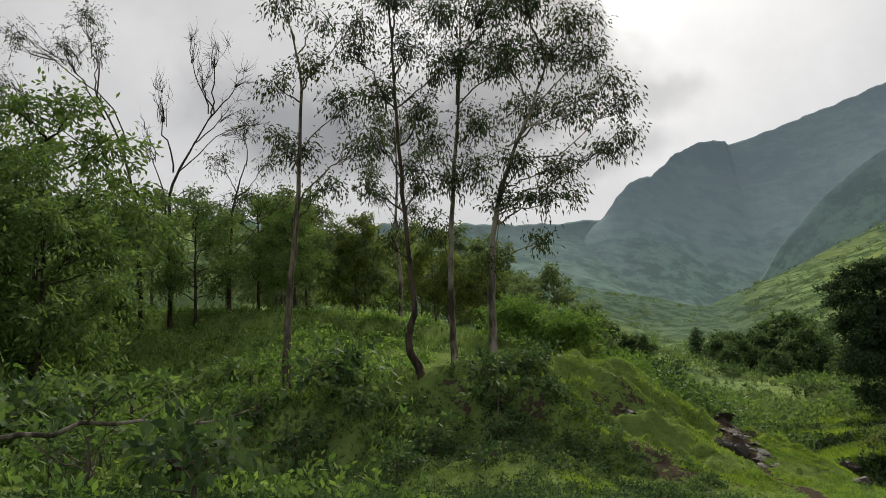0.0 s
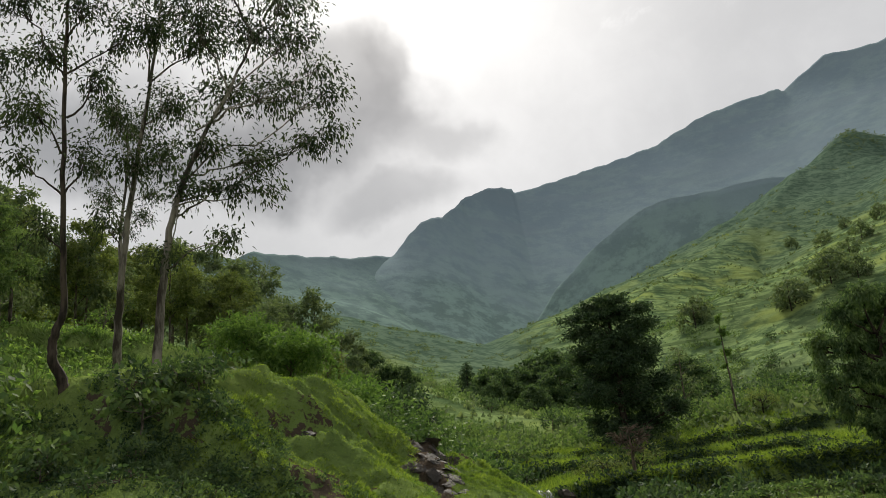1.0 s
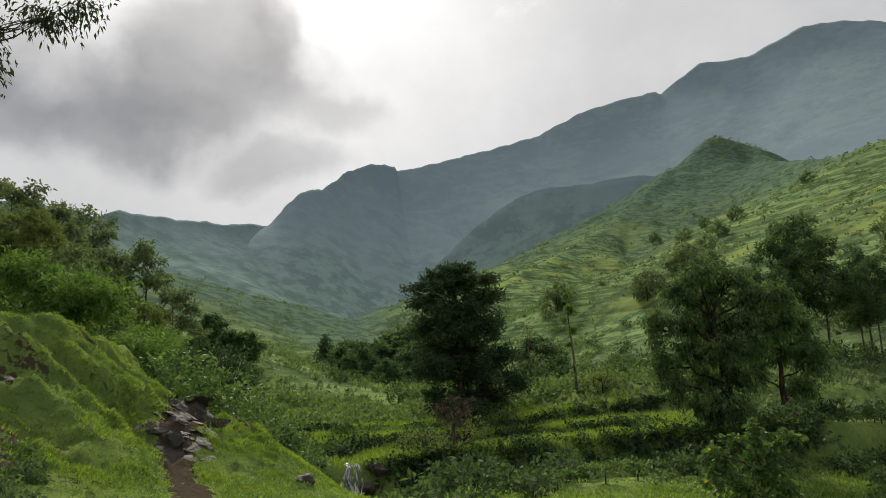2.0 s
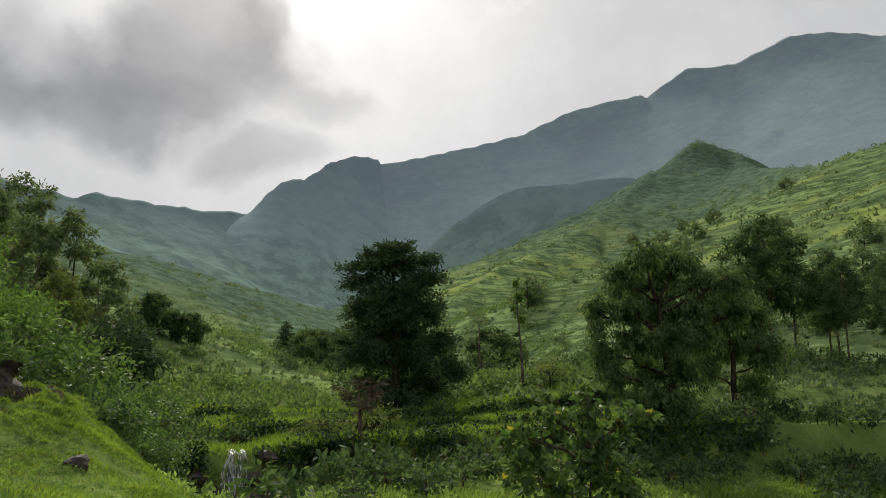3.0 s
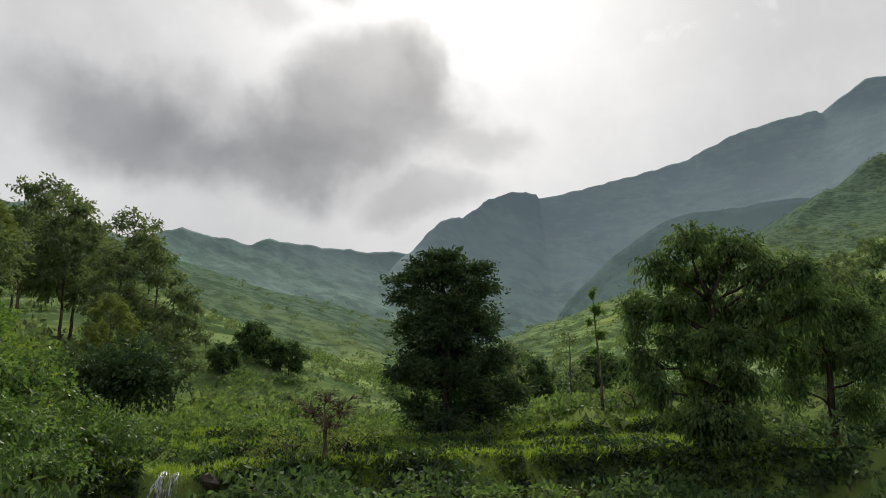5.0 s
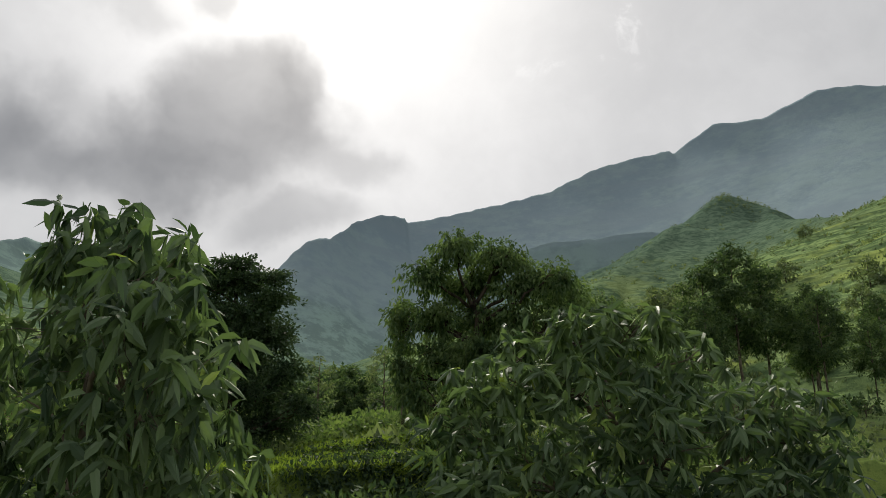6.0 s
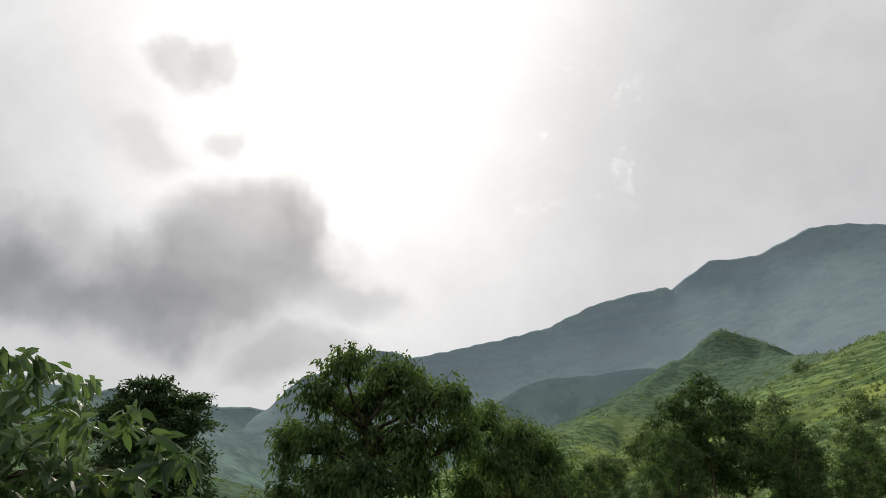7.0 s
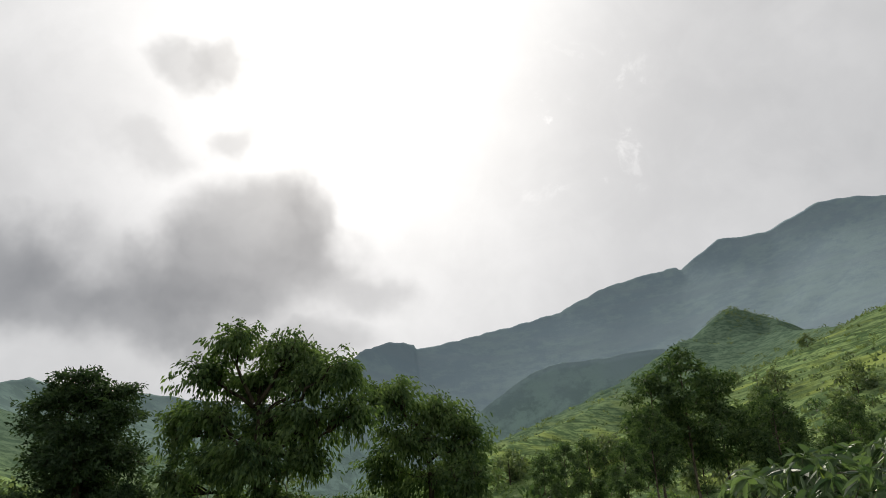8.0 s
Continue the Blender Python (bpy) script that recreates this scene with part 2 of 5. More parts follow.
    hills = np.maximum(hills, ridge_height(x, y, KNOLL, 0.42, fbm(x, y, 40.0, 4, 9) * 3))
    distance = np.hypot(x - 14, y - 8)
    z = np.where(distance > 45, smooth_max(z, hills, 4.0), z)
    calm = np.exp(-(off / 3.0) ** 2)
    relief = 0.16 * fbm(x, y, 1.6, 3, 2) + 0.3 * fbm(x, y, 9.0, 3, 4) * step(np.abs(off), 3, 12)
    relief = relief + 1.4 * fbm(x, y, 22.0, 4, 6) * step(distance, 60, 160)
    return z + relief * (1 - 0.9 * calm)


def height(x, y):
    return float(ground(np.array([x]), np.array([y]))[0])


# ---- materials ----
def material(name):
    m = bpy.data.materials.new(name)
    m.use_nodes = True
    return m, Nodes(m.node_tree)


def finish(n, shader, bump=None, strength=0.4, reach=0.02):
    n.tree.links.new(shader.outputs[0], n.add("ShaderNodeOutputMaterial").inputs[0])
    if bump is not None:
        b = n.add("ShaderNodeBump", inputs={"Height": bump, "Strength": strength, "Distance": reach})
        n.tree.links.new(b.outputs[0], shader.inputs["Normal"])


def leaf_material(name, dark, light, tip=None, gloss=0.72, through=0.35, sheen=0.12):
    """Foliage: each leaf its own shade between two greens, some light let through."""
    m, n = material(name)
    each = n.add("ShaderNodeNewGeometry").outputs["Random Per Island"]
    place = n.add("ShaderNodeTexCoord").outputs["Object"]
    patch = n.noise(place, 0.8, 4.0)
    tone = n.math("ADD", n.math("MULTIPLY", each, 0.7), n.math("MULTIPLY", n.math("SUBTRACT", patch, 0.5), 1.9), clamp=True)
    colour = n.mix(tone, col(*dark), col(*light))
    if tip:
        colour = n.mix(n.ramp(each, 0.972, 0.985), colour, col(*tip))
    skin = n.add("ShaderNodeBsdfPrincipled", inputs={"Base Color": colour, "Roughness": gloss, "Specular IOR Level": sheen})
    lit = n.add("ShaderNodeBsdfTranslucent", inputs={"Color": n.mix(1.0, colour, col(1.20, 1.30, 0.65), "MULTIPLY")})
    both = n.add("ShaderNodeMixShader", inputs={0: through, 1: skin.outputs[0], 2: lit.outputs[0]})
    n.tree.links.new(both.outputs[0], n.add("ShaderNodeOutputMaterial").inputs[0])
    return m


def bark_material(name, dark, light, scale=6.0):
    m, n = material(name)
    place = n.add("ShaderNodeTexCoord").outputs["Object"]
    long = n.add("ShaderNodeMapping", inputs={"Vector": place, "Scale": (1.0, 1.0, 0.22)}).outputs[0]
    strips = n.noise(long, scale, 6.0, 0.65)
    stain = n.noise(place, 0.8, 3.0)
    colour = n.mix(n.ramp(n.math("ADD", strips, n.math("MULTIPLY", n.math("SUBTRACT", stain, 0.5), 0.5)), 0.38, 0.62), col(*dark), col(*light))
    skin = n.add("ShaderNodeBsdfPrincipled", inputs={"Base Color": colour, "Roughness": 0.9, "Specular IOR Level": 0.2})
    finish(n, skin, strips, 0.6, 0.03)
    return m


def land_material():
    """Monsoon grass with lush and dry patches, low weeds, and bare earth where the land is worn."""
    m, n = material("meadow")
    place = n.add("ShaderNodeTexCoord").outputs["Object"]
    broad = n.noise(place, 0.035, 4.0)
    patch = n.noise(place, 0.33, 5.0, 0.6)
    fine = n.noise(place, 4.5, 5.0, 0.65)
    grain = n.noise(place, 38.0, 3.0, 0.6)
    grass = n.mix(n.ramp(patch, 0.36, 0.64), col(0.079, 0.130, 0.042), col(0.198, 0.265, 0.071))
    grass = n.mix(n.ramp(broad, 0.40, 0.66), grass, col(0.135, 0.202, 0.060))
    grass = n.mix(n.math("MULTIPLY", n.ramp(fine, 0.52, 0.70), 0.60), grass, col(0.033, 0.058, 0.025))
    grass = n.mix(n.math("MULTIPLY", grain, 0.35), grass, col(0.222, 0.274, 0.074))
    earth = n.mix(fine, col(0.032, 0.025, 0.019), col(0.105, 0.082, 0.060))
    earth = n.mix(n.math("MULTIPLY", n.ramp(grain, 0.45, 0.7), 0.5), earth, col(0.110, 0.090, 0.070))
    bare = n.add("ShaderNodeAttribute", attribute="bare").outputs["Fac"]
    where = n.ramp(n.math("ADD", bare, n.math("MULTIPLY", n.math("SUBTRACT", fine, 0.5), 2.8)), 0.48, 0.62)
    # the higher, drier and rougher slopes, their greens slightly greyed for haze
    high = n.add("ShaderNodeAttribute", attribute="upland").outputs["Fac"]
    scrub = n.noise(place, 0.16, 8.0, 0.74)
    slope_green = n.mix(n.ramp(scrub, 0.44, 0.56), col(0.080, 0.128, 0.058), col(0.200, 0.280, 0.112))
    slope_green = n.mix(n.math("MULTIPLY", n.ramp(n.noise(place, 0.022, 5.0), 0.5, 0.62), 0.5), slope_green, col(0.119, 0.157, 0.075))
    along = n.add("ShaderNodeMapping", inputs={"Vector": place, "Scale": (0.12, 0.12, 3.2)}).outputs[0]
    slope_green = n.mix(n.math("MULTIPLY", n.ramp(n.noise(along, 0.16, 6.0, 0.65), 0.50, 0.56), 0.6), slope_green, col(0.043, 0.071, 0.032))
    rise = n.add("ShaderNodeSeparateXYZ", inputs={0: place}).outputs[2]
    ledge = n.math("FRACT", n.math("ADD", n.math("DIVIDE", rise, 5.2), n.math("MULTIPLY", n.noise(place, 0.02, 4.0), 5.0)))
    ledge = n.math("MULTIPLY", n.ramp(ledge, 0.24, 0.0), n.ramp(n.noise(place, 0.028, 4.0, 0.6), 0.44, 0.58))
    slope_green = n.mix(n.math("MULTIPLY", ledge, 0.42), slope_green, col(0.048, 0.074, 0.035))
    # patchy sunshine on the hillsides, put into the colour as brighter yellow-green
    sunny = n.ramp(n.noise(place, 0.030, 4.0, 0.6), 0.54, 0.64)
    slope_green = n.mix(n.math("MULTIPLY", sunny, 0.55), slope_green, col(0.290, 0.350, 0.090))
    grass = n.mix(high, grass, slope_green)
    # distant haze, and cloud shade at the valley head, painted as a muted green
    hazed = n.add("ShaderNodeAttribute", attribute="forest").outputs["Fac"]
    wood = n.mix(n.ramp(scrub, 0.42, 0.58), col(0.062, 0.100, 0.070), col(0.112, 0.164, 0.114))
    grass = n.mix(hazed, grass, wood)
    colour = n.mix(where, grass, earth)
    skin = n.add("ShaderNodeBsdfPrincipled", inputs={"Base Color": colour, "Roughness": 1.0, "Specular IOR Level": 0.0})
    finish(n, skin, n.math("ADD", fine, n.math("MULTIPLY", grain, 0.35)), 0.9, 0.12)
    return m


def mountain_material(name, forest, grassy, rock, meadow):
    """Far slopes: woods and rock above, greener meadows lower down, blue-grey haze in their colours."""
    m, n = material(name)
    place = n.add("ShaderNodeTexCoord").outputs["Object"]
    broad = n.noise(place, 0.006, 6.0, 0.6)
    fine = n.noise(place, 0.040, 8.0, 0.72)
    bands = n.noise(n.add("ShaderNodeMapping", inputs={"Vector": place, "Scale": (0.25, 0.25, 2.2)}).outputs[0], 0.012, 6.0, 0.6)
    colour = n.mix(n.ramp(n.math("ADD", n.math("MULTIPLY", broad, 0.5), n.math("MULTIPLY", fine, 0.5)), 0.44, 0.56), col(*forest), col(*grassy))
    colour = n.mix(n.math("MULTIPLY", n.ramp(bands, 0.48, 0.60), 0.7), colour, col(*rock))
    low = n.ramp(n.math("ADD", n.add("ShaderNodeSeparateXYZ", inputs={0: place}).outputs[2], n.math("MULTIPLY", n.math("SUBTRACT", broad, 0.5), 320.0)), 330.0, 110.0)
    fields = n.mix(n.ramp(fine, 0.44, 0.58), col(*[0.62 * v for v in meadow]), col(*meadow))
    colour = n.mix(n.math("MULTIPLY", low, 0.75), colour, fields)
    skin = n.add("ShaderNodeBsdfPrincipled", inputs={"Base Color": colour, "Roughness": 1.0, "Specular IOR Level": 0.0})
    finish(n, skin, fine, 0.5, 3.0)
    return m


def rock_material():
    m, n = material("basalt")
    place = n.add("ShaderNodeTexCoord").outputs["Object"]
    each = n.add("ShaderNodeObjectInfo").outputs["Random"]
    fine = n.noise(place, 7.0, 6.0, 0.65)
    colour = n.mix(fine, col(0.012, 0.010, 0.009), col(0.048, 0.041, 0.035))
    colour = n.mix(n.math("MULTIPLY", each, 0.4), colour, col(0.08, 0.06, 0.044))
    skin = n.add("ShaderNodeBsdfPrincipled", inputs={"Base Color": colour, "Roughness": 0.8})
    finish(n, skin, fine, 0.8, 0.05)
    return m


def water_material():
    m, n = material("running_water")
    place = n.add("ShaderNodeTexCoord").outputs["Object"]
    streak = n.noise(n.add("ShaderNodeMapping", inputs={"Vector": place, "Scale": (9.0, 2.0, 1.0)}).outputs[0], 1.6, 4.0, 0.6)
    foam = n.mix(n.ramp(streak, 0.40, 0.64), col(0.07, 0.075, 0.07), col(0.66, 0.68, 0.68))
    skin = n.add("ShaderNodeBsdfPrincipled", inputs={"Base Color": foam, "Roughness": 0.25})
    finish(n, skin, streak, 0.6, 0.05)
    return m


LAND = land_material()
ROCK = rock_material()
WATER = water_material()
# aerial haze is put into these base colours: paler and bluer than the slopes
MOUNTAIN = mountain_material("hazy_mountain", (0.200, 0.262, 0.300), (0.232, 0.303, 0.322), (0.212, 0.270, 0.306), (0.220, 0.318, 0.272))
SPUR = mountain_material("hazy_spur", (0.190, 0.254, 0.286), (0.220, 0.294, 0.308), (0.200, 0.262, 0.290), (0.228, 0.330, 0.280))
SADDLE = mountain_material("hazy_wooded_saddle", (0.150, 0.204, 0.226), (0.182, 0.248, 0.254), (0.162, 0.214, 0.232), (0.172, 0.256, 0.208))
BARK_DARK = bark_material("dark_bark", (0.020, 0.016, 0.013), (0.075, 0.058, 0.045))
BARK_PALE = bark_material("peeling_bark", (0.040, 0.032, 0.026), (0.26, 0.232, 0.200), 3.0)
BARK_GREY = bark_material("grey_bark", (0.045, 0.038, 0.030), (0.16, 0.135, 0.105))
LEAF_GUM = leaf_material("gum_leaf", (0.021, 0.034, 0.021), (0.074, 0.093, 0.049))
LEAF_DARK = leaf_material("dark_leaf", (0.028, 0.052, 0.031), (0.096, 0.144, 0.074), through=0.25)
LEAF_DENSE = leaf_material("dense_leaf", (0.034, 0.064, 0.034), (0.138, 0.198, 0.088))
LEAF_WEEP = leaf_material("hanging_leaf", (0.045, 0.082, 0.041), (0.184, 0.254, 0.110))
LEAF_LIME = leaf_material("lime_leaf", (0.068, 0.128, 0.038), (0.205, 0.305, 0.084), through=0.4)
LEAF_MID = leaf_material("green_leaf", (0.067, 0.115, 0.046), (0.213, 0.287, 0.109))
LEAF_GLOSSY = leaf_material("glossy_leaf", (0.036, 0.070, 0.038), (0.190, 0.270, 0.135), tip=(0.230, 0.300, 0.090), gloss=0.56, through=0.28, sheen=0.3)
LEAF_YOUNG = leaf_material("young_leaf", (0.052, 0.098, 0.038), (0.190, 0.272, 0.088), tip=(0.360, 0.300, 0.070), gloss=0.60, through=0.35, sheen=0.2)
LEAF_SHRUB = leaf_material("shrub_leaf", (0.046, 0.090, 0.034), (0.186, 0.276, 0.092), gloss=0.6, sheen=0.2)
LEAF_OLIVE = leaf_material("olive_leaf", (0.090, 0.120, 0.044), (0.235, 0.272, 0.092))
LEAF_WOOD = leaf_material("woodland_leaf", (0.078, 0.112, 0.066), (0.222, 0.268, 0.138))
TWIG_DRY = bark_material("dry_twig", (0.070, 0.054, 0.042), (0.190, 0.145, 0.110))
FIELD = leaf_material("field_leaf", (0.121, 0.189, 0.064), (0.336, 0.420, 0.140), through=0.4)
GRASS = leaf_material("grass_blade", (0.108, 0.170, 0.034), (0.300, 0.380, 0.070), through=0.4, gloss=0.6)
WEED = leaf_material("weed_leaf", (0.095, 0.170, 0.052), (0.300, 0.420, 0.120), through=0.38)

# ---- meshes ----
def mesh_np(name, verts, faces, mat, smooth=False):
    """A mesh from arrays: vertices (n, 3) and faces (m, k)."""
    verts, faces = np.asarray(verts, np.float32), np.asarray(faces, np.int32)
    me = bpy.data.meshes.new(name)
    count, k = faces.shape
    me.vertices.add(len(verts))
    me.vertices.foreach_set("co", verts.ravel())
    me.loops.add(count * k)
    me.loops.foreach_set("vertex_index", faces.ravel())
    me.polygons.add(count)
    me.polygons.foreach_set("loop_start", np.arange(0, count * k, k, dtype=np.int32))
    me.polygons.foreach_set("use_smooth", np.full(count, smooth))
    me.update(calc_edges=True)
    me.materials.append(mat)
    return me


def part(name, verts, faces, mat, parent=None, label="", smooth=False):
    ob = new(name, mesh_np(name, verts, faces, mat, smooth))
    if parent is not None:
        ob.parent = parent
    if label:
        tagged(ob, label)
    return ob


def base_empty(name, x, y, z, label, category, group=""):
    ob = new(name)
    ob.empty_display_size = 0.2
    ob.location = (x, y, z)
    return tagged(ob, label, category, group)


def tube(points, radii, sides=6):
    """A tapering tube along a line of points: vertices and quads."""
    p = np.asarray(points, float)
    r = np.asarray(radii, float)
    along = np.gradient(p, axis=0)
    along /= np.linalg.norm(along, axis=1, keepdims=True) + 1e-9
    aside = np.cross(along, np.array([0.31, 0.92, 0.22]))
    aside /= np.linalg.norm(aside, axis=1, keepdims=True) + 1e-9
    third = np.cross(along, aside)
    a = np.linspace(0, 2 * np.pi, sides, endpoint=False)
    v = p[:, None, :] + r[:, None, None] * (np.cos(a)[None, :, None] * aside[:, None, :] + np.sin(a)[None, :, None] * third[:, None, :])
    n = len(p)
    i, j = np.meshgrid(np.arange(n - 1), np.arange(sides), indexing="ij")
    k = (j + 1) % sides
    f = np.stack([i * sides + j, i * sides + k, (i + 1) * sides + k, (i + 1) * sides + j], -1).reshape(-1, 4)
    return v.reshape(-1, 3), f


def joined(pieces):
    """Several (vertices, faces) as one."""
    vs, fs, start = [], [], 0
    for v, f in pieces:
        vs.append(v)
        fs.append(f + start)
        start += len(v)
    return np.concatenate(vs), np.concatenate(fs)


def bend(rng, a, b, wiggle, count=7, sag=0.0):
    """A wandering line from a to b."""
    a, b = np.asarray(a, float), np.asarray(b, float)
    t = np.linspace(0, 1, count)[:, None]
    span = np.linalg.norm(b - a)
    drift = np.cumsum(rng.normal(0, 1, (count, 3)), 0)
    drift -= t * drift[-1]
    line = a + (b - a) * t + drift * wiggle * span / count**0.5
    line[:, 2] += sag * span * np.sin(np.pi * t[:, 0])
    return line


def unit(v):
    return v / (np.linalg.norm(v, axis=-1, keepdims=True) + 1e-9)


def leaves(rng, at, out, length, width, droop=0.3, folded=True, spread=0.8):
    """One leaf at each place, pointing roughly along out: vertices and quads."""
    n = len(at)
    way = unit(unit(out) + rng.normal(0, spread, (n, 3)) + np.array([0, 0, -droop]))
    flat = unit(np.cross(way, rng.normal(0, 1, (n, 3)) + np.array([0, 0, 0.01])))
    up = np.cross(flat, way)
    size = (length * rng.uniform(0.65, 1.3, n))[:, None]
    wide = (width * rng.uniform(0.7, 1.25, n))[:, None]
    base = at
    tip = at + way * size - np.array([0, 0, 1.0]) * size * droop * 0.35
    mid = at + way * size * 0.45
    if folded:
        a1, a2 = at + way * size * 0.30 + up * wide * 0.05, at + way * size * 0.66 - np.array([0, 0, 1.0]) * size * droop * 0.12
        rise = up * wide * 0.14
        v = np.stack([base, a1 + flat * wide * 0.46 + rise, a1, a1 - flat * wide * 0.46 + rise, a2 + flat * wide * 0.38 + rise, a2, a2 - flat * wide * 0.38 + rise, tip], 1).reshape(-1, 3)
        cut = np.array([[0, 1, 2], [0, 2, 3], [2, 1, 4], [2, 4, 5], [3, 2, 5], [3, 5, 6], [5, 4, 7], [6, 5, 7]])
        f = (np.arange(n)[:, None, None] * 8 + cut[None]).reshape(-1, 3)
    elif folded is None:
        left, right = mid - flat * wide * 0.5 + up * wide * 0.18, mid + flat * wide * 0.5 + up * wide * 0.18
        v = np.stack([base, right, tip, left, mid], 1).reshape(-1, 3)
        o = np.arange(n)[:, None] * 5
        f = np.concatenate([o + np.array([[0, 1, 2, 4]]), o + np.array([[0, 4, 2, 3]])], 0)
    else:
        v = np.stack([base, mid + flat * wide * 0.5, tip, mid - flat * wide * 0.5], 1).reshape(-1, 3)
        f = np.arange(n)[:, None] * 4 + np.array([[0, 1, 2, 3]])
    return v, f


def in_blob(rng, count, shell=0.45):
    """Points in a unit ball, more of them towards its skin."""
    d = unit(rng.normal(0, 1, (count, 3)))
    return d * (rng.uniform(0, 1, (count, 1)) ** shell), d

# ---- the ground sheet and the mountains ----
def bareness(x, y):
    """How worn the turf is, from 0 to 1."""
    worn = 0.95 * (1 - step(line_distance(x, y, FOOTPATH), 0.22, 0.55 + 0.35 * step(y, 25, 28)))
    hole = ((x - 5.75) * 0.75 + (y - 25.7) * 0.66) ** 2 / 1.3 + ((y - 25.7) * 0.75 - (x - 5.75) * 0.66) ** 2 / 0.22
    worn = np.maximum(worn, 0.75 * np.exp(-hole))
    foot = 0.8 * np.exp(-((x - 5.8) ** 2 / 9 + (y - 21.5) ** 2 / 3)) * step(fbm(x, y, 0.8, 4, 31), 0.10, 0.45)
    worn = np.maximum(worn, foot)
    scars = step(fbm(x * 0.9, y * 1.4, 1.3, 4, 77), 0.24, 0.36) * step(line_distance(x, y, [(4, 22), (8, 28), (11, 30)]), 5, 3)
    worn = np.maximum(worn, 0.7 * scars)
    road = 1 - step(line_distance(x, y, [(-30, -21), (0.5, 1.5)] + [p[:2] for p in TRACK] + [(60, 10.0)]), 2.0, 2.6)
    worn = np.maximum(worn, road)
    on_mound = line_distance(x, y, [(3, 23), (7, 27), (11, 30)]) < 7.5
    if np.any(on_mound):
        px, py, dig = x[on_mound], y[on_mound], 0.25
        steep = np.hypot(ground(px + dig, py) - ground(px - dig, py), ground(px, py + dig) - ground(px, py - dig)) / (2 * dig)
        worn[on_mound] = np.maximum(worn[on_mound], 0.66 * step(steep, 1.4, 2.1))
    return worn


def build_ground():
    angles = np.radians(np.concatenate([np.arange(-42, 74, 0.31), np.arange(74, 318, 3.0)]))
    rings = np.concatenate([[0.01], 0.6 * 1.03 ** np.arange(0, 98), np.arange(10.8, 27, 0.13), 27 * 1.021 ** np.arange(0, 98), np.arange(206, 900, 9.5), np.arange(900, 4600, 140.0)])
    r, a = np.meshgrid(rings, angles, indexing="ij")
    x, y = 14 + r * np.sin(a), 8 + r * np.cos(a)
    z = ground(x, y)
    z = z - 0.10 * np.clip(r - 1500, 0, 1e5)
    z = np.where(r > 950, np.minimum(z, 60), z)
    n, m = r.shape
    i, j = np.meshgrid(np.arange(n - 1), np.arange(m), indexing="ij")
    k = (j + 1) % m
    f = np.stack([i * m + j, (i + 1) * m + j, (i + 1) * m + k, i * m + k], -1).reshape(-1, 4)
    v = np.stack([x, y, z], -1).reshape(-1, 3)
    v = np.concatenate([v, [[14, 8, height(14, 8)]]])
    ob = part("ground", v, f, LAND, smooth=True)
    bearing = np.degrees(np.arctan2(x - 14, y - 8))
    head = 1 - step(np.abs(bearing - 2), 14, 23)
    # painted haze grows with distance, and begins nearer at the valley head
    far_haze = np.maximum(step(r, 300, 640), head * step(r, 165, 330))
    for name, values in (("bare", bareness(x, y)), ("upland", step(r, 48, 110)), ("forest", far_haze)):
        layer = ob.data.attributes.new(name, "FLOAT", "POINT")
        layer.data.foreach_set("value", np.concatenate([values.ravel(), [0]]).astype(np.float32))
    tagged(ob, "monsoon-green valley floor with a grassy mound and terraces", "ground", kind="structure")


RANGE = [(183, 1075, 254), (235, 1086, 287), (292, 1124, 352), (335, 1164, 372), (401, 1249, 431), (460, 1302, 470), (529, 1363, 492), (538, 1372, 484), (693, 1401, 541), (838, 1379, 589), (967, 1355, 661),
         (1098, 1291, 697), (1105, 1285, 686), (1168, 1229, 742), (1235, 1162, 738), (1293, 1066, 771), (1330, 1003, 760), (1374, 925, 724), (1476, 659, 730), (1590, 286, 680), (1590, -270, 521)]
COL = [(330, 1125, 270), (268, 1109, 283), (235, 1086, 287), (150, 1045, 274), (82, 1006, 269), (43, 978, 263), (19, 958, 248), (-20, 935, 252), (-53, 905, 249), (-75, 860, 228), (-90, 821, 211), (-108, 697, 190), (-128, 591, 172),
       (-164, 497, 152), (-226, 424, 148), (-304, 326, 130), (-409, 162, 96)]


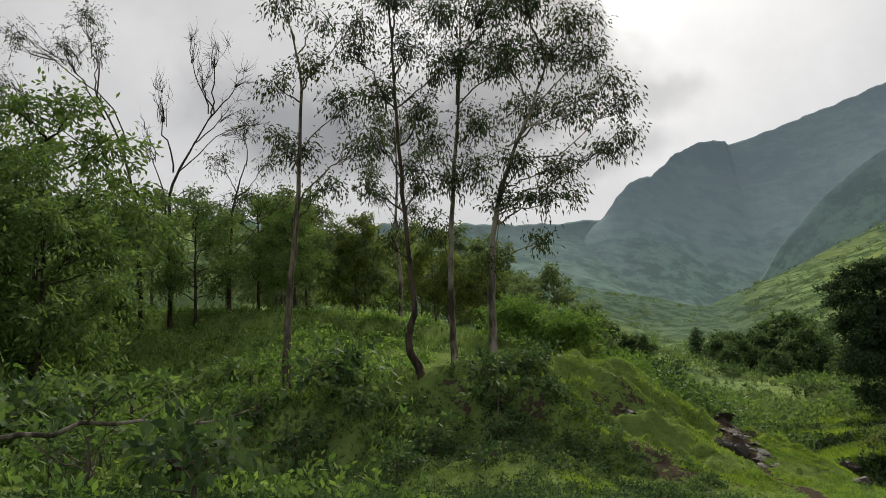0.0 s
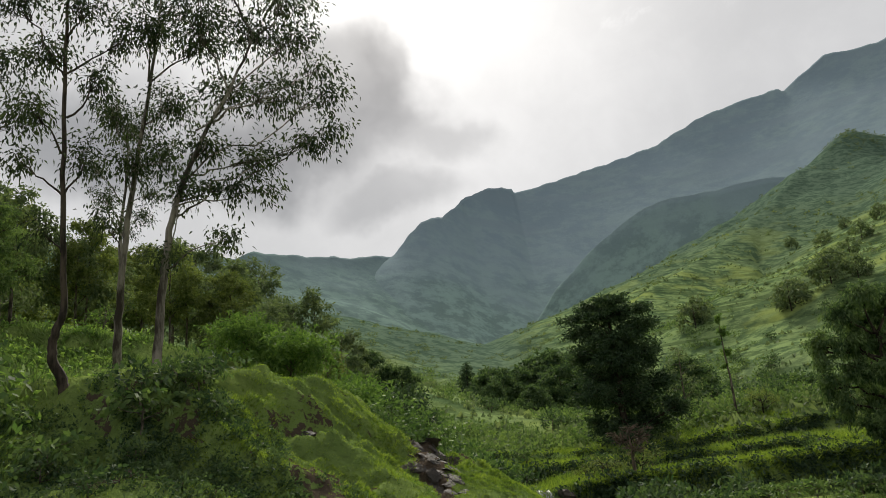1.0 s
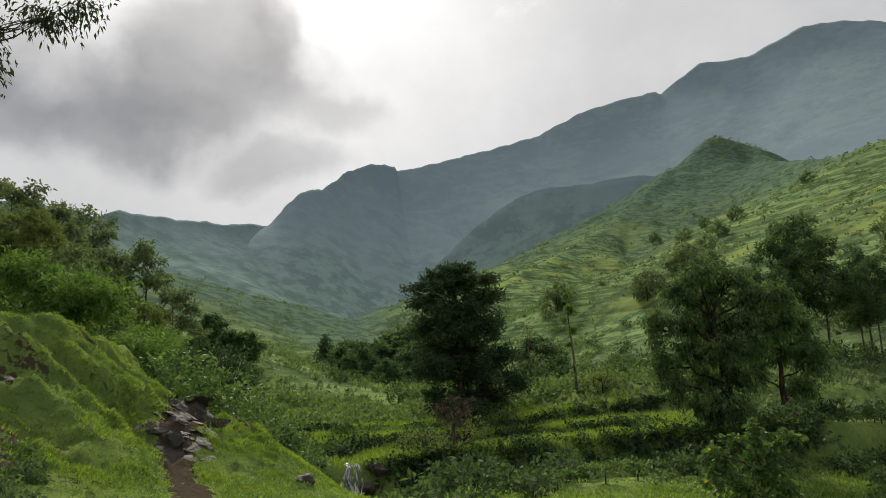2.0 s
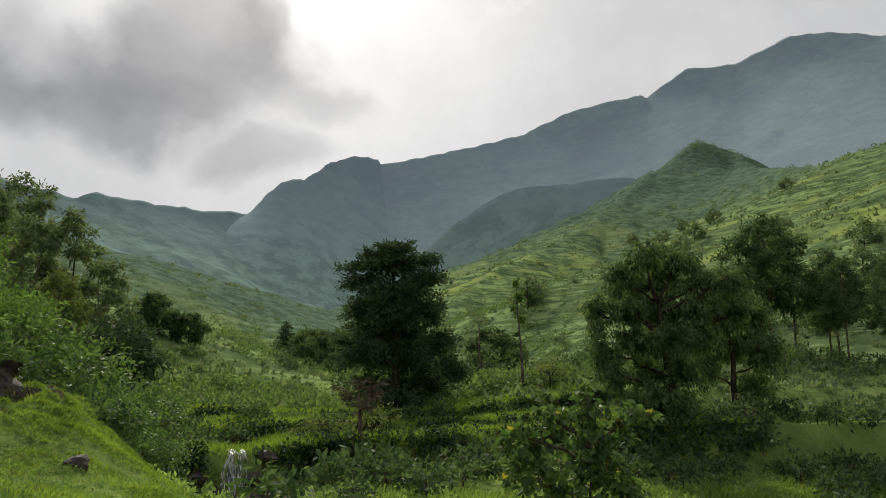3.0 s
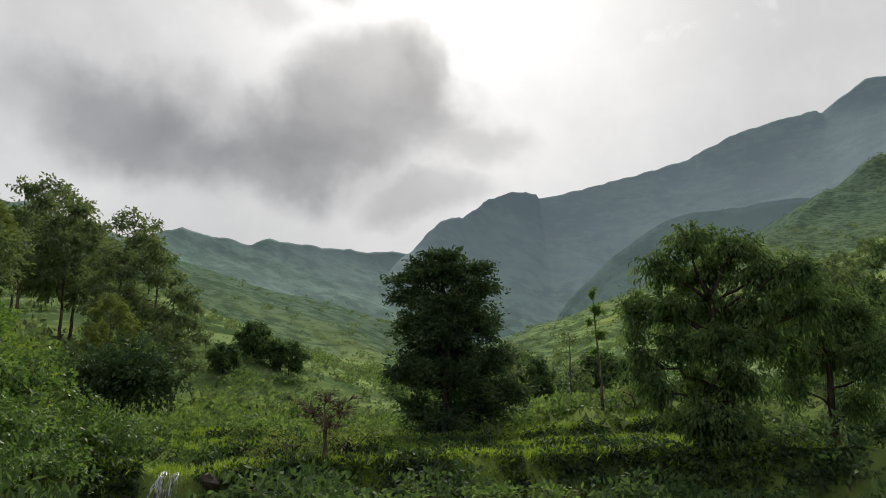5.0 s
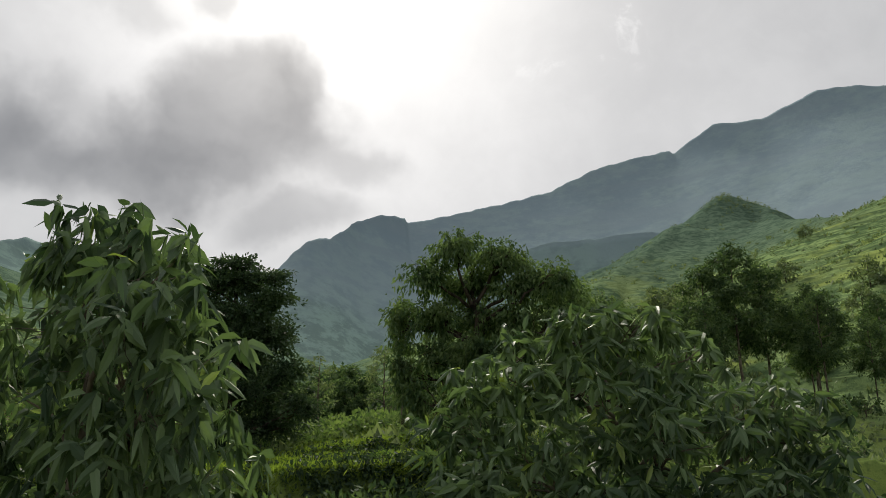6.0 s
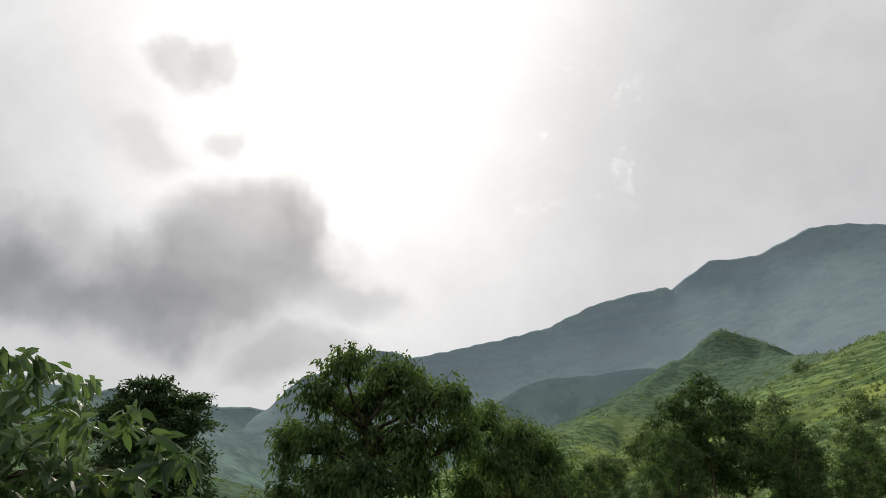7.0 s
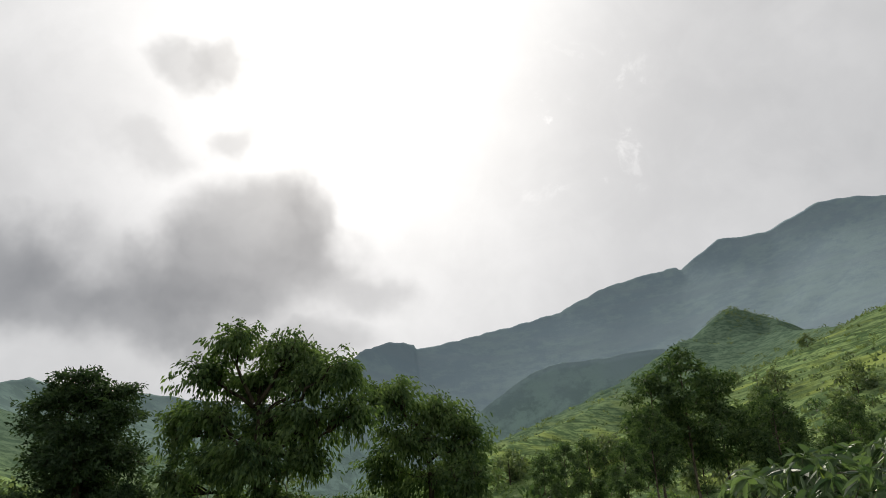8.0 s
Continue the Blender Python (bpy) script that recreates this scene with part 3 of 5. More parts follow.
def build_range(name, crest, deep, slope, cliff, mat, label, seed, rough):
    """A mountain side hung from its crest line: flank towards the valley, short fall behind."""
    crest = np.array(crest, float)
    seg = np.hypot(*np.diff(crest[:, :2], axis=0).T)
    s = np.concatenate([[0], np.cumsum(seg)])
    t = np.arange(0, s[-1], 5.0)
    line = np.stack([np.interp(t, s, crest[:, k]) for k in range(3)], -1)
    away = np.array([130.0, 60.0]) - line[:, :2]
    away /= np.linalg.norm(away, axis=1, keepdims=True)
    down = np.concatenate([[-160, -60, -20, -6], np.array([0, 4, 9, 15, 22, 30]), np.linspace(42, deep, 60)])
    u, w = np.meshgrid(t, down, indexing="ij")
    x = line[:, 0:1] + away[:, 0:1] * w
    y = line[:, 1:2] + away[:, 1:2] * w
    fall = np.where(w < 0, -w * 0.5, cliff * (1 - np.exp(-np.clip(w, 0, None) / 60)) + slope * np.clip(w, 0, None) * (1.32 - 0.32 * np.clip(w, 0, None) / deep))
    gully = fbm(u + 0.3 * w, w * 0.5, 240.0, 5, seed) * rough * step(w, 5, 160)
    ledge = fbm(x, y, 60.0, 5, seed + 3) * rough * 0.35 * step(w, 0, 60)
    calm = np.convolve(np.pad(line[:, 2], 60, "edge"), np.ones(121) / 121, "valid")[:, None]
    calm = calm + (line[:, 2:3] - calm) * np.exp(-np.clip(w, 0, None) / 45)
    z = calm - fall + gully + ledge + fbm(u, u * 0, 22.0, 3, seed + 5) * 4.0 * np.exp(-np.abs(w) / 30)
    n, m = u.shape
    i, j = np.meshgrid(np.arange(n - 1), np.arange(m - 1), indexing="ij")
    f = np.stack([i * m + j, (i + 1) * m + j, (i + 1) * m + j + 1, i * m + j + 1], -1).reshape(-1, 4)
    ob = part(name, np.stack([x, y, z], -1).reshape(-1, 3), f, mat, smooth=True)
    tagged(ob, label, "mountain", kind="structure")


build_ground()
build_range("backdrop_mountain", RANGE, 1330, 0.60, 20, MOUNTAIN, "long mountain ridge with cliffs under cloud, hazed blue-grey", 41, 9)
build_range("backdrop_spur", [(250, 850, 20), (310, 822, 110), (352, 802, 176), (391, 781, 214), (430, 762, 246), (468, 741, 262), (507, 715, 262), (541, 691, 264), (590, 680, 268), (640, 650, 250), (700, 600, 200), (780, 540, 60)], 420, 0.50, 6, SPUR, "hazy wooded spur below the mountain ridge", 47, 10)
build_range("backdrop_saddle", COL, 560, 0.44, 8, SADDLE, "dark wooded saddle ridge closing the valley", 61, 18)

# ---- trees ----
def tree(name, x, y, az, trunk, blobs, bark, leaf_mat, leaf, clumps, per, puff, thick, label, category="tree", group="", seed=1, droop=0.3,
         folded=False, shell=0.45, twig=1.0, z=None, gaps=0.0, limb_from=0.35, sprigs=True, limb=0.36, nested=False, span=0.7, whorl=False):
    """A tree at x, y: its trunk's line and the masses of its crown, in metres across, away and up as seen along the azimuth az."""
    rng = np.random.default_rng(seed)
    a = radians(az)
    turn = np.array([[math.cos(a), -math.sin(a), 0], [math.sin(a), math.cos(a), 0], [0, 0, 1]])
    z = height(x, y) if z is None else z
    root = base_empty(name, x, y, z, label, category, group)
    line = np.array([(0, 0, -0.35)] + [tuple(p) for p in trunk], float) @ turn
    t = np.linspace(0, len(line) - 1, 4 * len(line))
    fine = np.stack([np.interp(t, np.arange(len(line)), line[:, k]) for k in range(3)], -1)
    kernel = np.array([0.25, 0.5, 0.25])
    for _ in range(2):
        fine[1:-1] = np.stack([np.convolve(fine[:, k], kernel, "valid") for k in range(3)], -1)
    fine[1:-1] += rng.normal(0, thick * 0.10, fine[1:-1].shape)
    taper = thick * (1 - 0.78 * np.linspace(0, 1, len(fine)) ** 0.9)
    taper[0] *= 1.35
    part("trunk", *tube(fine, taper, 9), bark, root, smooth=True)
    twigs, crown = [], []
    top = fine[-1]
    for bx, by, bz, rx, ry, rz in blobs:
        centre = np.array([bx, by, bz]) @ turn
        reach = max(rx, ry, rz)
        aim_z = centre[2] - limb_from * np.hypot(*(centre - top)[:2]) - 0.4 * rz
        start = fine[np.argmin(np.abs(fine[:, 2] - np.clip(aim_z, fine[2, 2], top[2])))]
        bough = bend(rng, start, centre - np.array([0, 0, 0.2 * rz]), 0.10, 8, 0.04)
        size = max(0.02, thick * limb * min(1.0, 0.35 + reach / 4.0))
        arm = part("limb", *tube(bough, np.linspace(size, size * 0.35, 8), 6), bark, root, smooth=True)
        count = max(4, int(clumps * (rx * ry * rz) ** (2.0 / 3.0)))
        ball, way = in_blob(rng, count, shell)
        spots = ball * np.array([rx, ry, rz]) @ turn
        if gaps:
            keep = np.array([noise.noise(Vector(((p + centre) * 0.55 / max(puff, 0.3)).tolist())) > gaps - 0.5 for p in spots])
            spots, way = spots[keep], way[keep]
            count = len(spots)
            if not count:
                continue
        forks = [bend(rng, bough[5], centre + spots[k] * 0.75, 0.12, 6, 0.03) for k in rng.integers(0, count, max(3, count // 7))]
        for fork in forks:
            twigs.append(tube(fork, np.linspace(size * 0.42, size * 0.10, 6), 4))
        ends = np.array([f[-3] for f in forks])
        for k in range(0, count if sprigs else 0, 2):
            near = ends[np.argmin(np.linalg.norm(ends - centre - spots[k], axis=1))]
            twigs.append(tube(bend(rng, near, centre + spots[k], 0.14, 4), np.linspace(size * 0.16, size * 0.05, 4) * twig, 3))
        if per:
            # leaves along sprays that run out to the skin of the mass and sag, or in whorls at their tips
            stem = spots * (span + 0.10) * rng.uniform(0.8, 1.25, (count, 1))
            reach = np.repeat(stem, per, 0)
            run = rng.uniform(0, 1, (count * per, 1)) ** 0.6
            at = np.repeat(centre + spots * (1 - span), per, 0) + reach * (1.0 if whorl else run) + rng.normal(0, puff * (0.22 if whorl else 0.5), (count * per, 3)) * np.array([1, 1, 0.6])
            at[:, 2] -= (0.30 * droop * np.linalg.norm(reach, axis=1, keepdims=True) * run**2)[:, 0] * (0.0 if whorl else 1.0)
            out = unit(rng.normal(0, 1, at.shape) * np.array([1, 1, 0.25]) + np.array([0, 0, -0.25])) if whorl else unit(reach)
            tuft = leaves(rng, at, out, leaf[0], leaf[1], droop, folded)
            if nested:
                tagged(part("foliage", *tuft, leaf_mat, arm), kind="stuff")
            else:
                crown.append(tuft)
    if twigs:
        tagged(part("twig_spray", *joined(twigs), bark, root), kind="stuff")
    if crown:
        tagged(part("crown", *joined(crown), leaf_mat, root), kind="stuff")
    return root


def px_blobs(scale, foot, spots, deep=0.8):
    """Crown masses given as (across, down, half width, half height) on a drawing, and the drawing's scale in metres."""
    out = []
    for k, (u, v, hw, hh) in enumerate(spots):
        out.append(((u - foot[0]) * scale, ((k * 0.618) % 1 - 0.5) * 1.6 * hw * scale * deep, (foot[1] - v) * scale, hw * scale, max(hw, hh) * scale * deep, hh * scale))
    return out


def px_trunk(scale, foot, spots):
    return [((u - foot[0]) * scale, 0.0, (foot[1] - v) * scale) for u, v in spots]


# the gum trees behind the mound
GUM = dict(bark=BARK_PALE, leaf_mat=LEAF_GUM, leaf=(0.145, 0.056), per=9, puff=0.34, droop=0.9, limb=0.42, nested=True, span=0.5, category="tree", group="gum trees behind the mound", shell=0.6, limb_from=1.0, gaps=0.06)
gum_label = "tall slender gum tree with peeling pale bark and sparse hanging leaves"
tree("gum_tree", 0.0, 25.9, -4, px_trunk(0.0161, (455, 680), [(452, 672), (436, 640), (431, 615), (440, 580), (448, 560), (441, 480), (434, 330), (430, 180), (427, 40), (424, -90)]),
     px_blobs(0.0161, (455, 680), [(385, 225, 45, 50), (400, 110, 60, 55), (455, 30, 60, 60), (370, 300, 30, 40), (350, 20, 50, 50), (430, -80, 80, 60), (480, 150, 40, 60), (465, 300, 40, 50), (410, 420, 40, 30), (520, 60, 50, 50)]),
     clumps=105, thick=0.15, label="tall gum tree with a black curved foot and sparse hanging leaves", seed=11, **{**GUM, "bark": BARK_DARK})
tree("gum_tree", 1.0, 27.3, -1, px_trunk(0.0172, (522, 650), [(522, 560), (525, 480), (534, 350), (550, 220), (565, 100), (575, -40)]),
     px_blobs(0.0172, (522, 650), [(560, 60, 70, 55), (600, 170, 60, 55), (530, 290, 45, 55), (500, 380, 35, 40), (590, 270, 45, 50), (620, -40, 90, 60), (540, -80, 70, 60), (640, 60, 60, 50), (505, 200, 40, 50)]),
     clumps=105, thick=0.13, label=gum_label, seed=12, **GUM)
tree("gum_tree", 2.1, 25.7, 1, px_trunk(0.0160, (587, 645), [(592, 560), (598, 470), (606, 400), (632, 310), (665, 230), (705, 150), (740, 60)]),
     px_blobs(0.0160, (587, 645), [(650, 50, 80, 55), (740, 40, 80, 55), (820, 60, 55, 45), (700, 150, 75, 50), (790, 160, 80, 50), (880, 165, 36, 45), (885, 215, 30, 34), (840, 255, 55, 32), (745, 270, 65, 40), (660, 260, 55, 45), (705, 350, 65, 32), (700, 425, 36, 36),
                                   (625, 350, 45, 36), (700, -50, 110, 60), (800, -30, 80, 45), (860, 110, 40, 35), (770, 340, 28, 28), (600, 460, 40, 30)]),
     clumps=105, thick=0.13, label="leaning gum tree with a wide airy crown of hanging leaves", seed=13, **GUM)
tree("gum_tree", -4.2, 26.6, -14, px_trunk(0.0176, (180, 785), [(186, 640), (200, 520), (207, 430), (212, 330), (220, 200), (200, 90)]),
     px_blobs(0.0176, (180, 785), [(185, 60, 45, 50), (255, 60, 40, 40), (330, 75, 45, 50), (170, 190, 40, 50), (240, 160, 55, 50), (300, 240, 55, 50), (215, 330, 60, 40), (320, 330, 55, 40), (170, 300, 40, 40), (270, 400, 50, 30)]),
     clumps=84, thick=0.13, label="thin forked gum tree with sparse hanging leaves", seed=14, **{**GUM, "bark": BARK_GREY})

tree("gum_tree", -1.6, 50.2, -17, [(0.1, 0, 3.0), (-0.1, 0, 6.0), (0.2, 0, 9.5), (0.1, 0, 13.0)],
     [(1.0, 0, 7.2, 0.9, 0.9, 0.8), (1.6, 0.3, 8.6, 1.0, 1.0, 0.8), (0.9, -0.3, 9.9, 1.0, 1.0, 0.9), (1.8, 0, 11.0, 0.9, 0.9, 0.7), (-0.9, 0, 8.0, 1.0, 1.0, 0.9), (-1.4, 0.3, 9.8, 1.1, 1.1, 0.9), (0.4, 0, 12.2, 1.3, 1.2, 1.0), (-0.8, 0, 13.2, 1.2, 1.1, 1.0), (1.3, 0, 13.4, 1.1, 1.1, 0.9), (0.2, 0, 6.2, 0.8, 0.8, 0.6)],
     clumps=80, thick=0.16, label=gum_label, seed=15, **GUM)

# the trees round the terraces
tree("shade_tree", 31.0, 56.6, 17, px_trunk(0.0326, (960, 815), [(955, 740), (958, 650), (950, 560), (940, 490)]),
     px_blobs(0.0326, (960, 815), [(955, 502, 42, 12), (915, 512, 40, 14), (1000, 522, 46, 13), (872, 532, 34, 10), (945, 535, 72, 24), (1012, 560, 48, 18), (890, 566, 48, 20), (960, 585, 74, 26), (905, 612, 62, 34), (1005, 620, 64, 34), (955, 630, 60, 34), (950, 660, 88, 30), (1040, 682, 46, 24), (890, 700, 46, 30), (975, 712, 88, 32), (1066, 736, 42, 24), (1000, 762, 84, 30), (905, 765, 40, 28), (955, 790, 60, 24)], 0.9),
     BARK_DARK, LEAF_DARK, (0.26, 0.10), 62, 24, 0.28, 0.30, "dense dark-green tree tapering to a ragged top", seed=21, nested=True, droop=0.12, shell=0.36, gaps=0.04, span=0.8)
tree("weeping_tree", 36.8, 38.3, 33, px_trunk(0.0203, (1265, 815), [(1262, 740), (1258, 660), (1250, 600), (1245, 540)]),
     px_blobs(0.0203, (1265, 815), [(1216, 436, 51, 34), (1292, 446, 72, 36), (1160, 486, 54, 44), (1235, 492, 67, 39), (1335, 500, 59, 42), (1398, 505, 46, 39), (1105, 560, 31, 57), (1170, 556, 56, 44), (1255, 560, 72, 44), (1338, 566, 64, 44), (1410, 566, 44, 44),
                                    (1112, 650, 23, 65), (1180, 630, 56, 44), (1262, 632, 64, 44), (1330, 628, 46, 36), (1145, 706, 28, 52), (1215, 700, 61, 47), (1288, 694, 54, 44), (1240, 765, 69, 52), (1292, 780, 59, 44), (1205, 765, 38, 44)], 1.0),
     BARK_DARK, LEAF_WEEP, (0.19, 0.085), 76, 26, 0.24, 0.28, "spreading tree with drooping dark-green foliage above the terrace", seed=22, nested=True, droop=0.9, shell=0.38, gaps=0.20, span=0.75, limb=0.42)
tree("weeping_tree", 43.6, 41.3, 36, px_trunk(0.0262, (1490, 800), [(1488, 720), (1492, 660), (1480, 600)]),
     px_blobs(0.0262, (1490, 800), [(1440, 530, 56, 36), (1500, 545, 59, 36), (1462, 592, 59, 36), (1535, 590, 51, 44), (1420, 625, 41, 36), (1550, 660, 38, 52), (1490, 640, 59, 34), (1430, 690, 33, 44), (1530, 720, 41, 44)], 1.0),
     BARK_DARK, LEAF_WEEP, (0.19, 0.085), 70, 26, 0.26, 0.22, "low spreading tree with drooping foliage beside a larger one", seed=23, nested=True, droop=0.9, shell=0.38, gaps=0.18, span=0.75, limb=0.42)
tree("pollarded_tree", 41.2, 58.5, 23, px_trunk(0.035, (1067, 740), [(1065, 660), (1060, 600), (1057, 530)]),
     px_blobs(0.035, (1067, 740), [(1057, 524, 6, 13), (1063, 555, 14, 13), (1052, 578, 8, 9), (1065, 600, 13, 11), (1054, 630, 8, 7)]),
     BARK_GREY, LEAF_LIME, (0.19, 0.08), 130, 18, 0.09, 0.11, "slim lopped tree with tufts of leaves along its pole", seed=24, nested=True, droop=0.5)

# the bushes close to the road
tree("roadside_bush", 15.75, 15.45, 5, [(0, 0, 0.5), (0.05, 0, 1.1), (0.1, 0, 1.6)],
     [(-0.52, 0.1, 1.78, 0.22, 0.3, 0.18), (-0.25, 0, 1.92, 0.2, 0.25, 0.15), (0.10, 0, 2.02, 0.16, 0.2, 0.22), (0.56, -0.1, 1.98, 0.24, 0.25, 0.10), (0.32, 0, 1.80, 0.20, 0.3, 0.18), (-0.45, 0.1, 1.45, 0.32, 0.35, 0.26), (0.02, 0, 1.60, 0.30, 0.35, 0.26), (0.32, -0.1, 1.40, 0.26, 0.35, 0.26),
      (-0.15, 0, 1.2, 0.40, 0.4, 0.32), (0.20, -0.2, 0.95, 0.40, 0.45, 0.36), (-0.45, -0.1, 0.85, 0.40, 0.45, 0.36), (0.62, -0.1, 0.75, 0.34, 0.4, 0.26), (0.1, 0, 0.5, 0.6, 0.5, 0.4)],
     BARK_GREY, LEAF_YOUNG, (0.095, 0.055), 330, 9, 0.07, 0.028, "leafy roadside bush with yellow-green young shoots", "bush", seed=31, nested=True, droop=0.2, folded=True, shell=0.45, span=0.6)
tree("roadside_tree", 27.05, 16.6, 22, [(0, 0, 1.0), (0.1, 0, 1.9), (0.0, 0, 2.6)],
     [(-0.32, 0, 3.02, 0.36, 0.4, 0.18), (0.05, 0.1, 3.05, 0.34, 0.4, 0.16), (-0.75, 0, 2.72, 0.36, 0.4, 0.22), (0.42, 0.1, 2.80, 0.40, 0.4, 0.22), (-1.05, 0.1, 2.35, 0.30, 0.4, 0.30), (-0.2, -0.2, 2.55, 0.50, 0.5, 0.28), (0.85, 0, 2.45, 0.40, 0.4, 0.24), (1.25, 0, 2.30, 0.30, 0.4, 0.24),
      (-0.65, -0.2, 2.10, 0.50, 0.5, 0.34), (0.2, -0.4, 2.20, 0.50, 0.5, 0.34), (0.85, -0.3, 1.90, 0.50, 0.5, 0.34), (-1.05, -0.1, 1.75, 0.36, 0.5, 0.36), (-0.3, -0.4, 1.65, 0.55, 0.5, 0.40), (0.45, -0.5, 1.55, 0.60, 0.5, 0.36), (1.25, -0.1, 1.70, 0.36, 0.5, 0.36), (-0.8, -0.2, 1.15, 0.55, 0.5, 0.40), (0.2, -0.5, 1.05, 0.7, 0.5, 0.40), (1.0, -0.2, 1.15, 0.5, 0.5, 0.40)],
     BARK_GREY, LEAF_GLOSSY, (0.135, 0.044), 300, 11, 0.10, 0.06, "roadside tree with whorls of long glossy hanging leaves", "tree", seed=32, nested=True, droop=0.55, folded=True, shell=0.35, whorl=True)

other = copy_thing(bpy.data.objects["roadside_tree"], pose(23.75, 15.0, height(23.75, 15.0) - 0.05, 0, 0, 130) @ Matrix.Diagonal((0.62, 0.62, 0.84, 1)))
tagged(other, "young roadside tree with whorls of glossy hanging leaves")
for x, y, size, turn in [(37.53, 17.24, 1.15, 200), (38.57, 17.28, 1.22, 300), (37.19, 16.43, 1.05, 60)]:
    other = copy_thing(bpy.data.objects["roadside_tree"], pose(x, y, height(x, y) - 0.05, 0, 0, turn) @ Matrix.Diagonal((size, size, size, 1)))
    tagged(other, "roadside tree with whorls of glossy leaves below the gum trees")

# the bare and thin trees on the slope behind the gum trees
BARE = dict(bark=BARK_DARK, leaf_mat=LEAF_GUM, leaf=(0.24, 0.06), puff=0.3, droop=0.7, group="thin trees on the wooded slope", shell=0.7, limb_from=1.3, limb=0.42, twig=1.8)
tree("bare_tree", -16.0, 47.0, -20, px_trunk(0.035, (250, 585), [(245, 480), (236, 380), (214, 275), (170, 185)]),
     px_blobs(0.035, (250, 585), [(120, 120, 55, 45), (40, 85, 45, 40), (150, 50, 40, 50), (20, 170, 40, 50), (170, 100, 25, 40)]), clumps=26, per=6, thick=0.17, label="leaning half-bare tree with a few tufts of leaves", seed=41, **BARE)
tree("bare_tree", -14.6, 47.6, -19, px_trunk(0.035, (272, 570), [(270, 430), (266, 330), (300, 260), (335, 190)]),
     px_blobs(0.035, (272, 570), [(340, 70, 34, 62), (392, 110, 34, 55), (250, 170, 22, 75), (318, 110, 28, 62), (372, 180, 34, 45), (300, 50, 24, 50), (225, 240, 24, 60), (410, 200, 30, 40)]), clumps=34, per=0, thick=0.15, label="bare tree with long upright leafless branches", seed=42, **BARE)
tree("bare_tree", -11.5, 48.5, -16, px_trunk(0.035, (345, 560), [(348, 440), (352, 370), (372, 300)]),
     px_blobs(0.035, (345, 560), [(370, 245, 50, 45), (330, 290, 45, 40), (410, 300, 40, 40), (440, 360, 35, 30), (360, 360, 50, 30)]), clumps=30, per=4, thick=0.13, label="thin tree with fine twigs and few leaves", seed=43, **BARE)

# trees across the valley and on its slopes: one of each sort is built, the rest are copies
def copies(first, places, group, label=""):
    """Copies of a thing at (x, y, size, turn); the first place takes the thing itself."""
    tagged(first, group=group)
    for k, (x, y, size, turn) in enumerate(places):
        m = pose(x, y, height(x, y) - 0.05 * size, 0, 0, turn) @ Matrix.Diagonal((size, size, size, 1))
        if k == 0:
            first.matrix_basis = m
        else:
            other = copy_thing(first, m @ Matrix.Diagonal([1 / s for s in first.scale] + [1]))
            if label:
                tagged(other, label)


def ragged(rng, wide, tall, low, count, flat=0.75):
    """A crown of overlapping masses, from the height low up to tall."""
    out = []
    for k in range(count):
        t = (k + 0.5) / count
        up = low + (tall - low) * (0.12 + 0.80 * t)
        spread = wide * math.sin(math.pi * min(0.95, 0.22 + 0.72 * t)) * 0.75
        a = 2.4 * k + rng.uniform(-0.4, 0.4)
        r = wide * rng.uniform(0.36, 0.52) * (1.1 - 0.35 * t)
        out.append((spread * math.cos(a), spread * math.sin(a), up, r, r, r * flat))
    return out


def valley_tree(seed, wide, tall, low, mat, label, bark=BARK_GREY, count=11, leaf=(0.38, 0.15), clumps=16, per=16, puff=0.34, droop=0.35, thick=0.17, lean=0.0, name="valley_tree"):
    rng = np.random.default_rng(seed)
    return tree(name, 0, 0, 0, [(lean * 0.3, 0, low * 0.6), (lean * 0.6, 0.1, (low + tall) * 0.45), (lean, 0, tall * 0.82)], ragged(rng, wide, tall, low, count), bark, mat, leaf, clumps, per, puff, thick, label, seed=seed, droop=droop, shell=0.42, z=0.0, sprigs=False)


airy = valley_tree(51, 3.2, 11.0, 3.5, LEAF_WOOD, "airy gum tree with greyish leaves on the slope", count=11, clumps=18, per=14)
copies(airy, [(-11, 62, 1.0, 0), (-4.5, 68, 0.75, 80), (-20, 60, 0.95, 140), (-26, 70, 1.1, 200), (-14, 78, 1.1, 260), (-6, 84, 1.0, 310), (-1, 92, 1.0, 30), (-31, 58, 1.0, 100), (5, 88, 1.1, 170), (-18, 92, 1.2, 60), (-34, 84, 1.2, 10), (-9, 100, 1.2, 130),
              (8, 99, 1.25, 210), (-26, 104, 1.3, 290), (-44, 72, 1.2, 340), (-40, 100, 1.2, 50), (-2, 110, 1.3, 110), (-8, 55, 0.8, 20), (1.5, 62, 0.62, 75)], "gum trees on the wooded slope")
leafy = valley_tree(52, 3.4, 9.5, 2.2, LEAF_WOOD, "leafy green tree on the wooded slope", count=12, clumps=16, per=14)
fine_leafy = valley_tree(60, 3.8, 11.5, 2.0, LEAF_MID, "leafy green tree at the edge of the wood", bark=BARK_DARK, count=16, leaf=(0.26, 0.095), clumps=32, per=13, puff=0.34, name="edge_tree")
copies(fine_leafy, [(-14.8, 32.8, 1.0, 15), (-17.5, 38, 1.5, 130), (-19.5, 31, 1.3, 250), (-13.0, 47.0, 0.75, 60), (-8.0, 50.0, 0.62, 190), (-11.0, 54.0, 0.80, 310)], "trees at the edge of the wood")
